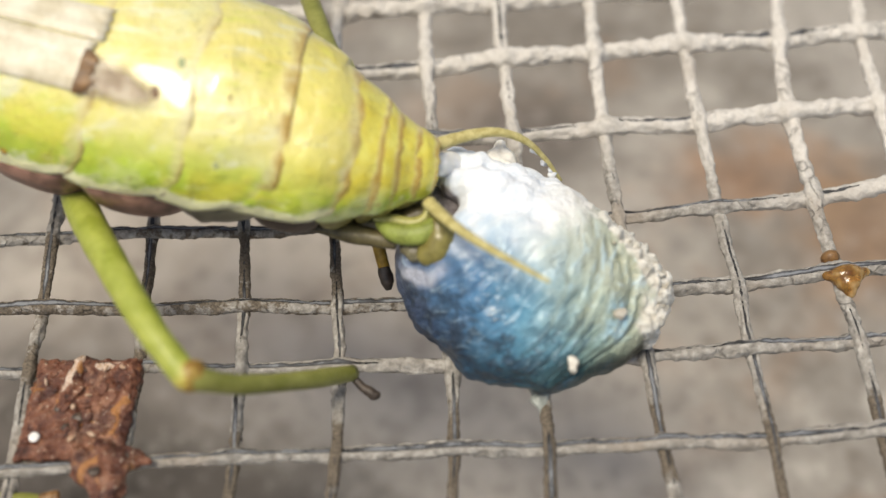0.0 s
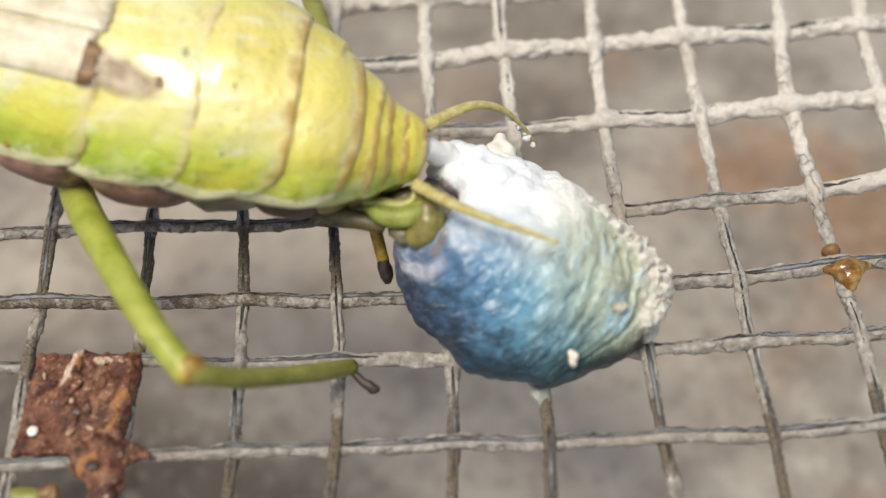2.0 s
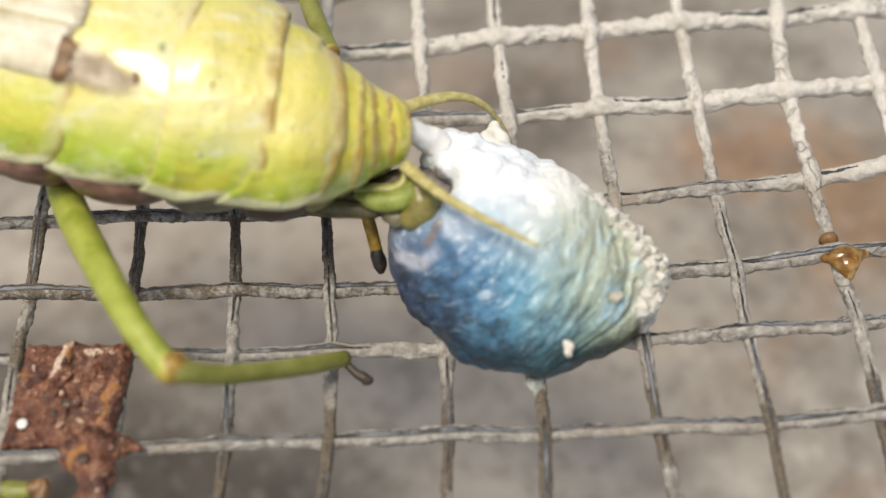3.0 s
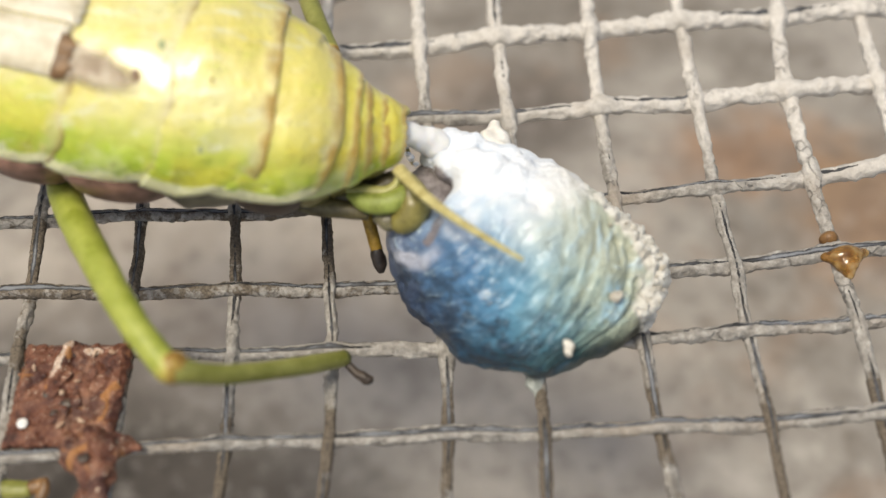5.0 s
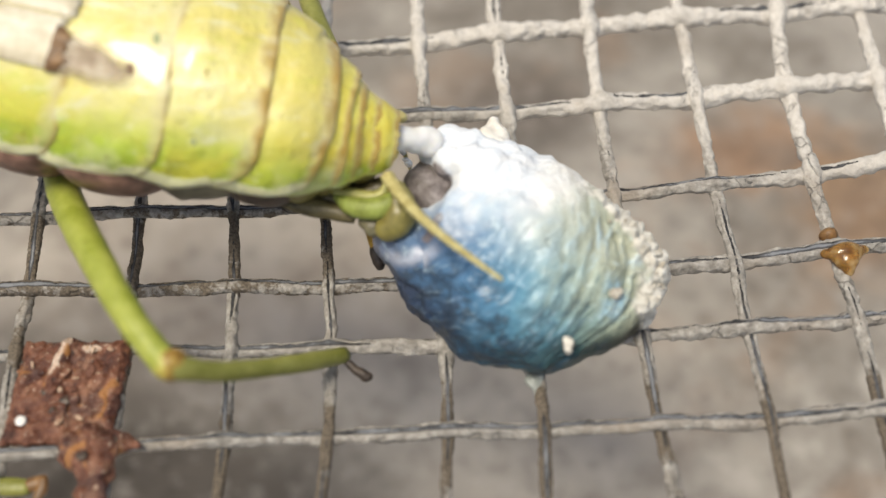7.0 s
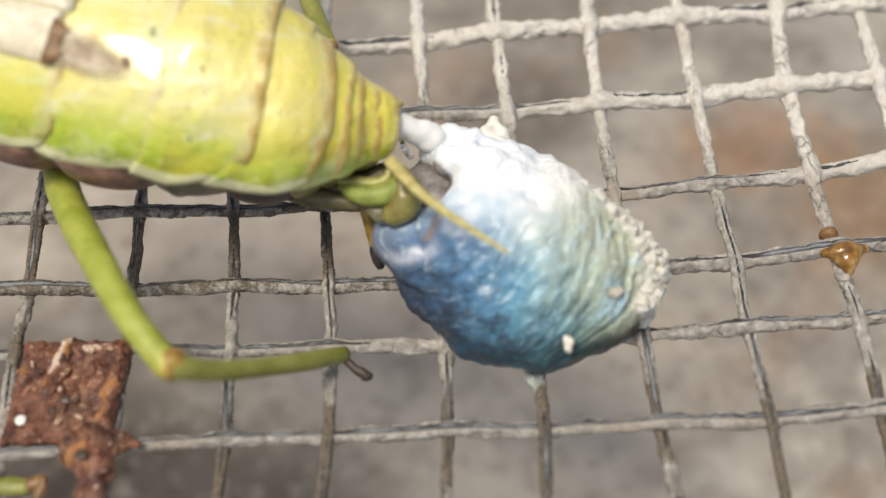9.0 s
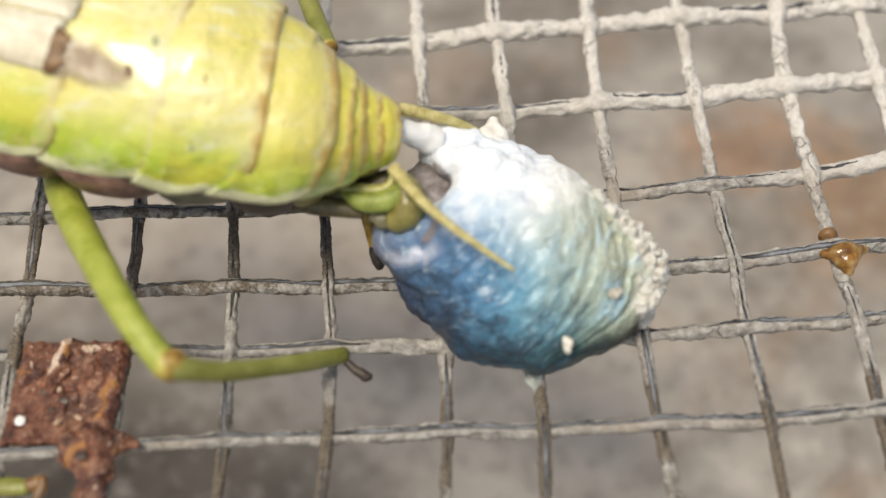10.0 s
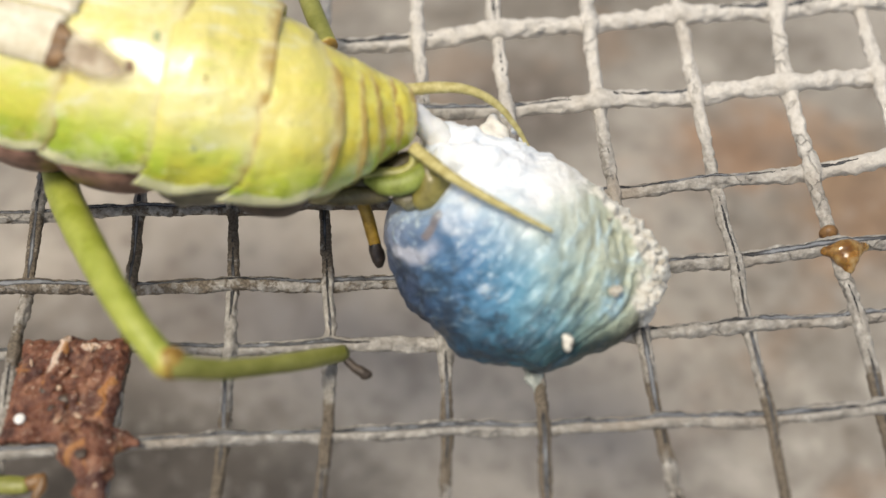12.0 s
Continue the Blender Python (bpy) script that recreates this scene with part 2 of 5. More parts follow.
def pearl():
    """Egg foam: attributes age (0 old end to 1 fresh end), flank (0 crest to 1 foot), band, rho, snow (new froth), dry (crust)."""
    m, nt, b = tree("pearly_egg_foam", 0.4)
    v = coords(nt)
    age, flank, band = attr(nt, "age"), attr(nt, "flank"), attr(nt, "band")
    n, mid, fine = noise_of(nt, v, 2.6, 4), noise_of(nt, v, 0.9, 4), noise_of(nt, v, 0.3, 4, 0.7)
    wob = maths(nt, "SUBTRACT", n, 0.5)
    # thin layers, drawn out round the tip of the abdomen
    arcs = node(nt, "ShaderNodeTexNoise", Scale=1.0, Detail=5.0, Roughness=0.62)
    arcs.noise_dimensions = "4D"
    slow = nt.nodes.new("ShaderNodeVectorMath")
    slow.operation = "SCALE"
    slow.inputs["Scale"].default_value = 0.55 / MM
    nt.links.new(v, slow.inputs[0])
    nt.links.new(slow.outputs[0], arcs.inputs["Vector"])
    nt.links.new(maths(nt, "MULTIPLY", attr(nt, "rho"), 2.6), arcs.inputs["W"])
    streak = arcs.outputs["Fac"]
    a = maths(nt, "ADD", age, maths(nt, "MULTIPLY", wob, 0.22))
    f = maths(nt, "ADD", flank, maths(nt, "MULTIPLY", wob, 0.28))
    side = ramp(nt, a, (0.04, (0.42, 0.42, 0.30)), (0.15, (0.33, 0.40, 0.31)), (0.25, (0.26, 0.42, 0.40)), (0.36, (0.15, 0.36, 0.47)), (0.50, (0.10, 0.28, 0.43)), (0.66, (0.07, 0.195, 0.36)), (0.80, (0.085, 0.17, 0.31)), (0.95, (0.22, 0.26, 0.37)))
    # foot tones: navy and teal pigment, darkened further for shade under the bulge
    deep_shade = ramp(nt, a, (0.05, (0.045, 0.045, 0.028)), (0.25, (0.022, 0.06, 0.062)), (0.5, (0.026, 0.090, 0.135)), (0.75, (0.030, 0.058, 0.115)), (1.0, (0.07, 0.09, 0.15)))
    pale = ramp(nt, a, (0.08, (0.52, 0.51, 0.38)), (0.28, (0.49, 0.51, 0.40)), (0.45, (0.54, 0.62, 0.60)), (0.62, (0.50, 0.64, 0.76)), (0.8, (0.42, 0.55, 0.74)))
    c = mix(nt, step(nt, maths(nt, "ADD", f, maths(nt, "MULTIPLY", maths(nt, "SUBTRACT", age, 0.5), 0.10)), 0.58, 0.80), side, deep_shade)
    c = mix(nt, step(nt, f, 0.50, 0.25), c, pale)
    # celadon layers of the older half
    older = maths(nt, "MULTIPLY", step(nt, a, 0.46, 0.24), step(nt, f, 0.70, 0.50))
    c = mix(nt, maths(nt, "MULTIPLY", older, 0.6), c, ramp(nt, streak, (0.36, (0.29, 0.34, 0.27)), (0.5, (0.47, 0.52, 0.42)), (0.62, (0.46, 0.60, 0.61))))
    # creases tinted dark, painting in the shade between layers
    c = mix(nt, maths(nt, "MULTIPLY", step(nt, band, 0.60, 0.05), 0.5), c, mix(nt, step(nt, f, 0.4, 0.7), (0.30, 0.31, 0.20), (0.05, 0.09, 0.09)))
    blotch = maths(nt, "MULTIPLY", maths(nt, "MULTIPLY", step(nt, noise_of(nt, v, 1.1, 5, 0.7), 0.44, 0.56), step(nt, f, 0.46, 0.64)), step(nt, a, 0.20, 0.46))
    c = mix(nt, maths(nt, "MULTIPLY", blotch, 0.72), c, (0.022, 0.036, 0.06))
    # blue sheen in two old layers, put into the base colour
    painted_gleam = maths(nt, "MULTIPLY", maths(nt, "MULTIPLY", step(nt, age, 0.10, 0.13), step(nt, age, 0.22, 0.17)), maths(nt, "MULTIPLY", step(nt, flank, 0.38, 0.45), step(nt, flank, 0.66, 0.58)))
    c = mix(nt, maths(nt, "MULTIPLY", painted_gleam, maths(nt, "MULTIPLY", step(nt, mid, 0.42, 0.56), 0.8)), c, (0.36, 0.58, 0.70))
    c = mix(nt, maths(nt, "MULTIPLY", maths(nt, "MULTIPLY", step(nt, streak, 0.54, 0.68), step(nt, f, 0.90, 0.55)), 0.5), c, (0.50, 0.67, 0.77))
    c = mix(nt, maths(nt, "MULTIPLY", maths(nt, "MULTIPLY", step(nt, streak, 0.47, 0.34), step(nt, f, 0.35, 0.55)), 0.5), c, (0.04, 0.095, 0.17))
    c = mix(nt, maths(nt, "MULTIPLY", step(nt, maths(nt, "ADD", attr(nt, "milky"), maths(nt, "MULTIPLY", wob, 0.9)), 0.15, 0.9), 0.75), c, (0.55, 0.57, 0.66))
    c = mix(nt, maths(nt, "MULTIPLY", step(nt, maths(nt, "ADD", attr(nt, "tea"), maths(nt, "MULTIPLY", maths(nt, "SUBTRACT", fine, 0.5), 0.7)), 0.2, 0.8), 0.6), c, (0.22, 0.13, 0.06))
    # shimmering highlights of the foam, painted as pale specks
    painted_glitter = maths(nt, "MULTIPLY", step(nt, noise_of(nt, v, 0.65, 3, 0.6), 0.50, 0.68), step(nt, noise_of(nt, v, 1.9, 3, 0.6), 0.48, 0.60))
    c = mix(nt, maths(nt, "MULTIPLY", maths(nt, "MULTIPLY", painted_glitter, step(nt, f, 0.76, 0.5)), 0.6), c, (0.66, 0.80, 0.86))
    # new froth
    snow = step(nt, maths(nt, "ADD", attr(nt, "snow"), maths(nt, "ADD", maths(nt, "MULTIPLY", wob, 0.5), maths(nt, "MULTIPLY", maths(nt, "SUBTRACT", mid, 0.5), 0.5))), 0.08, 0.95)
    c = mix(nt, snow, c, mix(nt, step(nt, a, 0.56, 0.36), ramp(nt, mid, (0.35, (0.66, 0.72, 0.79)), (0.6, (0.80, 0.825, 0.85))), ramp(nt, mid, (0.35, (0.72, 0.70, 0.64)), (0.6, (0.86, 0.85, 0.81)))))
    # cream crust
    dry = step(nt, maths(nt, "ADD", attr(nt, "dry"), maths(nt, "MULTIPLY", maths(nt, "SUBTRACT", mid, 0.5), 0.7)), 0.15, 0.75)
    c = mix(nt, maths(nt, "MULTIPLY", dry, maths(nt, "SUBTRACT", 1.0, maths(nt, "MULTIPLY", snow, 0.6))), c, ramp(nt, maths(nt, "ADD", maths(nt, "MULTIPLY", mid, 0.5), maths(nt, "MULTIPLY", fine, 0.5)), (0.36, (0.46, 0.41, 0.32)), (0.47, (0.72, 0.685, 0.60)), (0.60, (0.83, 0.81, 0.74))))
    # the hollow is tinted brown-grey, its shade put into the colour
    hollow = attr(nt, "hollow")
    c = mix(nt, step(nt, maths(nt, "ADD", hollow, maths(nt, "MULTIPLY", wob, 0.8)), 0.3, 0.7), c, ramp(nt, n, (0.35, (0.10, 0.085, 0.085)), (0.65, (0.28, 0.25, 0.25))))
    chalky = maths(nt, "MAXIMUM", snow, dry)
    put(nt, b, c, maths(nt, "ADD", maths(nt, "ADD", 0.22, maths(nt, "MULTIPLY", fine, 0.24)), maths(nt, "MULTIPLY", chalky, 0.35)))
    nt.links.new(maths(nt, "MULTIPLY", step(nt, f, 0.80, 0.60), maths(nt, "SUBTRACT", 0.45, maths(nt, "MULTIPLY", chalky, 0.42))), b.inputs["Coat Weight"])
    b.inputs["Coat Roughness"].default_value = 0.26
    b.inputs["Specular IOR Level"].default_value = 0.35
    nt.links.new(maths(nt, "MULTIPLY", chalky, 0.3), b.inputs["Subsurface Weight"])
    b.inputs["Subsurface Radius"].default_value = (1, 0.92, 0.85)
    b.inputs["Subsurface Scale"].default_value = 0.7 * MM
    rough_part = maths(nt, "MULTIPLY", fine, maths(nt, "ADD", maths(nt, "SUBTRACT", 0.28, maths(nt, "MULTIPLY", snow, 0.1)), maths(nt, "MULTIPLY", dry, 0.45)))
    bump(nt, b, maths(nt, "ADD", maths(nt, "ADD", rough_part, maths(nt, "MULTIPLY", mid, 0.5)), maths(nt, "MULTIPLY", streak, maths(nt, "SUBTRACT", 0.8, maths(nt, "MULTIPLY", chalky, 0.6)))), 0.36)
    return m


def rusty_iron():
    m, nt, b = tree("flaking_rust", 0.8, spec=0.35)
    v = coords(nt)
    n, mid, fine = noise_of(nt, v, 2.4, 5, 0.6), noise_of(nt, v, 0.8, 5, 0.65, 0.4), noise_of(nt, v, 0.25, 4, 0.7)
    c = ramp(nt, mid, (0.30, (0.025, 0.010, 0.008)), (0.42, (0.11, 0.040, 0.024)), (0.56, (0.205, 0.085, 0.05)), (0.76, (0.34, 0.18, 0.11)))
    c = mix(nt, maths(nt, "MULTIPLY", step(nt, n, 0.51, 0.62), 0.75), c, (0.06, 0.026, 0.022))
    c = mix(nt, maths(nt, "MULTIPLY", step(nt, noise_of(nt, coords(nt, (1, 0.5, 1), turn=(0, 0, 30)), 1.3, 5, 0.65), 0.55, 0.68), 0.45), c, (0.40, 0.23, 0.15))
    c = mix(nt, maths(nt, "MULTIPLY", step(nt, fine, 0.60, 0.68), step(nt, mid, 0.46, 0.56)), c, (0.62, 0.50, 0.38))
    flecks = maths(nt, "ADD", attr(nt, "chalk"), maths(nt, "MULTIPLY", maths(nt, "SUBTRACT", mid, 0.5), 2.4))
    c = mix(nt, step(nt, flecks, 0.55, 0.85), c, ramp(nt, fine, (0.35, (0.42, 0.25, 0.15)), (0.6, (0.72, 0.60, 0.50))))
    c = mix(nt, maths(nt, "MULTIPLY", step(nt, noise_of(nt, v, 1.5, 3, 0.5, 0.6), 0.62, 0.68), 0.75), c, (0.42, 0.19, 0.06))
    put(nt, b, c, maths(nt, "SUBTRACT", 0.72, maths(nt, "MULTIPLY", n, 0.85)))
    bump(nt, b, maths(nt, "ADD", mid, maths(nt, "MULTIPLY", fine, 0.4)), 0.25)
    return m


def resin():
    m, nt, b = tree("amber_resin", 0.1)
    v = coords(nt)
    put(nt, b, ramp(nt, noise_of(nt, v, 0.9, 3), (0.35, (0.24, 0.09, 0.012)), (0.5, (0.52, 0.27, 0.06)), (0.68, (0.78, 0.58, 0.28))))
    b.inputs["Transmission Weight"].default_value = 0.6
    b.inputs["IOR"].default_value = 1.5
    bump(nt, b, noise_of(nt, v, 0.7, 2), 0.08)
    return m


def membrane():
    m, nt, b = tree("clear_wing_membrane", 0.3)
    v = coords(nt)
    put(nt, b, ramp(nt, noise_of(nt, v, 1.0, 4), (0.4, (0.36, 0.26, 0.17)), (0.65, (0.66, 0.57, 0.43))))
    nt.links.new(maths(nt, "MULTIPLY", step(nt, maths(nt, "ADD", attr(nt, "fade"), maths(nt, "MULTIPLY", maths(nt, "SUBTRACT", noise_of(nt, v, 0.9, 3), 0.5), 0.5)), 0.0, 0.9), 0.62), b.inputs["Alpha"])
    bump(nt, b, noise_of(nt, coords(nt, (1, 4, 1)), 0.8, 3), 0.08)
    return m


CONCRETE, WIRE, SKIN, LEG, PEARL, RUST, RESIN, MEMBRANE = concrete(), crusted_wire(), abdomen_skin(), leg_skin("green_leg_skin", (0.25, 0.29, 0.035), (0.40, 0.43, 0.09)), pearl(), rusty_iron(), resin(), membrane()
SHIN = leg_skin("olive_leg_skin", (0.17, 0.175, 0.03), (0.28, 0.28, 0.075))
FROTH = plain("white_froth", (0.66, 0.69, 0.72), (0.76, 0.77, 0.78), 1.3, 0.65, 0.3, 0.06, subsurface=0.6)
CRUST = plain("dried_cream_foam", (0.38, 0.33, 0.25), (0.76, 0.73, 0.65), 0.7, 0.8, 0.3, 0.25)
BROWN = plain("brown_pink_plate", (0.10, 0.055, 0.035), (0.36, 0.20, 0.15), 1.2, 0.38, 0.5, 0.08)
GREYISH = plain("grey_green_plate", (0.07, 0.065, 0.04), (0.25, 0.23, 0.15), 1.1, 0.32, 0.5, 0.06)
DARK = plain("dark_brown_membrane", (0.02, 0.014, 0.010), (0.10, 0.065, 0.045), 0.9, 0.45, 0.5, 0.08)
BELLY = plain("olive_brown_fold", (0.045, 0.035, 0.014), (0.17, 0.14, 0.06), 1.0, 0.42, 0.5, 0.08)
GREEN = plain("glossy_green_plate", (0.17, 0.20, 0.035), (0.34, 0.40, 0.09), 1.1, 0.5, 0.5, 0.04, subsurface=0.3)
# froth lightened for the strand, to offset the abdomen's shade on it
LITFROTH = plain("brightened_white_froth", (0.80, 0.79, 0.76), (0.88, 0.87, 0.84), 0.9, 0.5, 0.4, 0.06, subsurface=0.5)
HOLLOWFOAM = plain("brown_grey_shaded_foam", (0.10, 0.085, 0.078), (0.27, 0.24, 0.24), 0.9, 0.5, 0.4, 0.08)
CREAM = plain("cream_froth", (0.66, 0.62, 0.55), (0.84, 0.82, 0.76), 0.8, 0.6, 0.4, 0.12, subsurface=0.2)
GREYFOAM = plain("grey_green_foam", (0.22, 0.24, 0.22), (0.46, 0.48, 0.44), 0.6, 0.6, 0.4, 0.12)
OLIVE = plain("olive_brown_flesh", (0.13, 0.105, 0.025), (0.29, 0.255, 0.075), 1.6, 0.36, 0.5, 0.04, subsurface=0.35, coat=0.1)
LIP = plain("pale_olive_lip", (0.26, 0.25, 0.06), (0.44, 0.42, 0.14), 1.0, 0.4, 0.5, 0.05, subsurface=0.2)
SNOUT = plain("grey_brown_flesh", (0.055, 0.045, 0.022), (0.24, 0.22, 0.13), 0.8, 0.4, 0.5, 0.08)
STRAW = plain("straw_yellow_hairy_skin", (0.34, 0.28, 0.09), (0.58, 0.52, 0.24), 0.5, 0.55, 0.4, 0.06)
TARSUS = plain("dark_brown_tarsus", (0.02, 0.014, 0.011), (0.075, 0.056, 0.042), 0.5, 0.5, 0.4, 0.05)
OCHRE = plain("ochre_tarsus", (0.26, 0.15, 0.02), (0.48, 0.30, 0.05), 0.6, 0.45, 0.4, 0.05)
BLACK = plain("black_claw", (0.008, 0.006, 0.005), (0.04, 0.03, 0.025), 0.4, 0.4, 0.5, 0.05)
BEIGE = plain("beige_wing", (0.52, 0.45, 0.30), (0.74, 0.69, 0.55), 1.6, 0.35, 0.5, 0.06)
WINGBROWN = plain("brown_wing_tip", (0.07, 0.03, 0.01), (0.26, 0.14, 0.05), 0.6, 0.4, 0.5, 0.08)
KNEE = plain("yellow_brown_joint", (0.20, 0.085, 0.015), (0.42, 0.30, 0.07), 0.9, 0.42, 0.4, 0.06)
PALERUST = plain("pale_rust_scale", (0.30, 0.17, 0.10), (0.62, 0.47, 0.34), 0.4, 0.45, 0.5, 0.08)
WHITE = plain("white_speck", (0.72, 0.70, 0.66), (0.82, 0.81, 0.78), 0.3, 0.6, 0.4, 0.04)


# ---- mesh helpers (all in millimetres) ----
def finish(bm, name, material, smooth=True):
    me = bpy.data.meshes.new(name)
    bmesh.ops.recalc_face_normals(bm, faces=bm.faces)
    bmesh.ops.scale(bm, vec=(MM, MM, MM), verts=bm.verts)
    bm.to_mesh(me)
    bm.free()
    me.materials.append(material)
    if smooth:
        me.polygons.foreach_set("use_smooth", [True] * len(me.polygons))
    return me


def part(name, bm, material, parent=None, label="", smooth=True):
    ob = new(name, finish(bm, name, material, smooth))
    ob.parent = parent
    if label:
        ob["label"] = label
    return ob


def empty(name, m=None):
    ob = new(name)
    ob.empty_display_size = 0.005
    if m is not None:
        ob.matrix_basis = m
    return ob


def rings(bm, loops, cap=True, closed=True, values=None):
    """Skin over a list of point loops. values: {attribute: one number a ring or a function (ring, k)}."""
    layers = {k: bm.verts.layers.float.get(k) or bm.verts.layers.float.new(k) for k in (values or {})}
    grid = []
    for i, loop in enumerate(loops):
        row = []
        for k, p in enumerate(loop):
            vert = bm.verts.new(p)
            for key, layer in layers.items():
                vert[layer] = values[key](i, k)
            row.append(vert)
        grid.append(row)
    n = len(loops[0])
    for i in range(len(grid) - 1):
        for k in range(n if closed else n - 1):
            bm.faces.new((grid[i][k], grid[i][(k + 1) % n], grid[i + 1][(k + 1) % n], grid[i + 1][k]))
    if cap and closed:
        bm.faces.new(grid[0][::-1])
        bm.faces.new(grid[-1])
    return grid


def spline(points, n):
    """n points along a smooth curve through the points."""
    pts = [Vector(p) for p in points]
    pts = [pts[0] * 2 - pts[1]] + pts + [pts[-1] * 2 - pts[-2]]
    out = []
    segs = len(pts) - 3
    for j in range(n):
        u = j / (n - 1) * segs
        i = min(int(u), segs - 1)
        t = u - i
        a, b, c, d = pts[i:i + 4]
        out.append(0.5 * (2 * b + (c - a) * t + (2 * a - 5 * b + 4 * c - d) * t * t + (3 * b - 3 * c + d - a) * t ** 3))
    return out


def tube(bm, points, radii, n=24, sides=12, flat=1.0, rough=0.0, grain=1.0, values=None, seed=0.0):
    """A rounded tube along a curve. radii: numbers spread evenly along it."""
    line = spline(points, n)
    loops = []
    up = Vector((0, 0, 1))
    for i, p in enumerate(line):
        d = (line[min(i + 1, n - 1)] - line[max(i - 1, 0)]).normalized()
        side = d.cross(up).normalized() if abs(d.z) < 0.98 else Vector((1, 0, 0))
        top = side.cross(d)
        u = i / (n - 1) * (len(radii) - 1)
        k = min(int(u), len(radii) - 2)
        r = radii[k] + (radii[k + 1] - radii[k]) * (u - k)
        loop = []
        for j in range(sides):
            a = 2 * math.pi * j / sides
            q = side * math.cos(a) + top * math.sin(a) * flat
            rr = r
            if rough:
                rr *= 1 + rough * noise.noise((p + q * r) * grain + Vector((seed, 0, 0)))
            loop.append(p + q * rr)
        loops.append(loop)
    rings(bm, loops, values=values)
    return bm


def clamp(v, lo=0.0, hi=1.0):
    return max(lo, min(hi, v))


def lump(bm, centre, size, turn=(0, 0, 0), rough=0.15, grain=0.6, detail=3, seed=0.0):
    """A knobbly rounded mass."""
    ret = bmesh.ops.create_icosphere(bm, subdivisions=detail, radius=1.0)
    rot = Euler([radians(a) for a in turn]).to_matrix()
    for v in ret["verts"]:
        p = v.co.copy()
        q = Vector((p.x * size[0], p.y * size[1], p.z * size[2]))
        k = 1 + rough * noise.fractal(q * grain + Vector((seed, seed * 0.7, 3)), 1.0, 2.0, 4)
        v.co = rot @ (q * k) + Vector(centre)
    return bm


def fuse(ob, size, smooth=4):
    """Melt the lumps of a part into one soft skin."""
    one = ob.modifiers.new("one_skin", "REMESH")
    one.mode, one.voxel_size, one.use_smooth_shade = "VOXEL", size * MM, True
    soft = ob.modifiers.new("soft", "SMOOTH")
    soft.factor, soft.iterations = 0.5, smooth


def ruffle(ob, size, depth):
    """Uneven relief on a fused part."""
    name = "relief_%d" % round(size * 100)
    tex = bpy.data.textures.get(name) or bpy.data.textures.new(name, "CLOUDS")
    tex.noise_scale, tex.noise_depth = size * MM, 3
    mod = ob.modifiers.new("relief", "DISPLACE")
    mod.texture, mod.texture_coords, mod.strength, mod.mid_level = tex, "LOCAL", depth * MM, 0.5


# ---- setting: concrete ground below the mesh ----
FLOOR = -38.0
bm = bmesh.new()
rings(bm, [[(x, y, FLOOR) for x in (-60000, -3000, -300, 300, 3000, 60000)] for y in (-60000, -3000, -300, 300, 3000, 60000)], cap=False, closed=False)
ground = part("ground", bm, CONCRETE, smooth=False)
tagged(ground, "dusty grey-brown concrete ground below the wire mesh", "ground", kind="structure")

# ---- the wire mesh ----
# each wire: x = a + b y + c y^2 + d y^3 (columns), y = a + b x + ... + e x^4 (rows)
COLUMNS = {0: (-28.413, 0.009339, -0.0002996, 0), 1: (-21.951, -0.02709, -0.002427, 0), 2: (-15.856, -0.06082, -0.00312, 0), 3: (-9.917, -0.04312, 0.00104, 0.0001582), 4: (-2.811, -0.02879, -0.0002029, 7.76e-05),
           5: (2.786, -0.02234, -0.0002903, 5.97e-05), 6: (9.013, -0.002784, 0.00142, 1.16e-05), 7: (15.736, -0.006085, 0.0007533, 4.63e-05), 8: (22.152, -0.01036, 0.00318, 0.0001597), 9: (28.5, 0.0, 0.0018, 0.00012)}
ROWS = {0: (18.38, 0.02, 0.0005, -0.00001, 0), 1: (12.347, 0.05497, -0.0007619, 0, 0), 2: (5.379, -0.00508, 0.001615, 0, 0), 3: (-2.063, -0.01606, 0.001637, 3.52e-05, -1.8e-07),
        4: (-7.920, -0.009177, 0.001677, 9.11e-06, -3.2e-07), 5: (-12.431, -0.02173, 0.001428, 8.71e-06, -4.9e-07), 6: (-18.094, -0.02991, 0.0001263, 3.411e-05, 1.5e-07)}
for k in range(1, 10):
    COLUMNS[-k] = (-28.42 - 6.35 * k, 0.015 / k, 0, 0)
    COLUMNS[9 + k] = (28.5 + 6.35 * k, 0.02 / k, 0, 0)
    ROWS[-k] = (18.38 + 6.35 * k, 0.01 / k, 0, 0, 0)
    ROWS[6 + k] = (-18.1 - 6.35 * k, -0.01 / k, 0, 0, 0)


def column_x(c, y):
    a, b, q, d = COLUMNS[c]
    yy = max(-22, min(20, y))
    return a + b * yy + q * yy * yy + d * yy ** 3


def row_y(r, x):
    a, b, q, d, e = ROWS[r]
    xx = max(-32, min(31, x))
    return a + b * xx + q * xx * xx + d * xx ** 3 + e * xx ** 4


def weave(i, u, marks):
    """Height of a woven wire at u between its crossings."""
    best = 0.0
    for j, m in enumerate(marks):
        w = math.exp(-((u - m) / 2.0) ** 2)
        best += w * (-0.22 if (i + j) % 2 else 0.22)
    return best


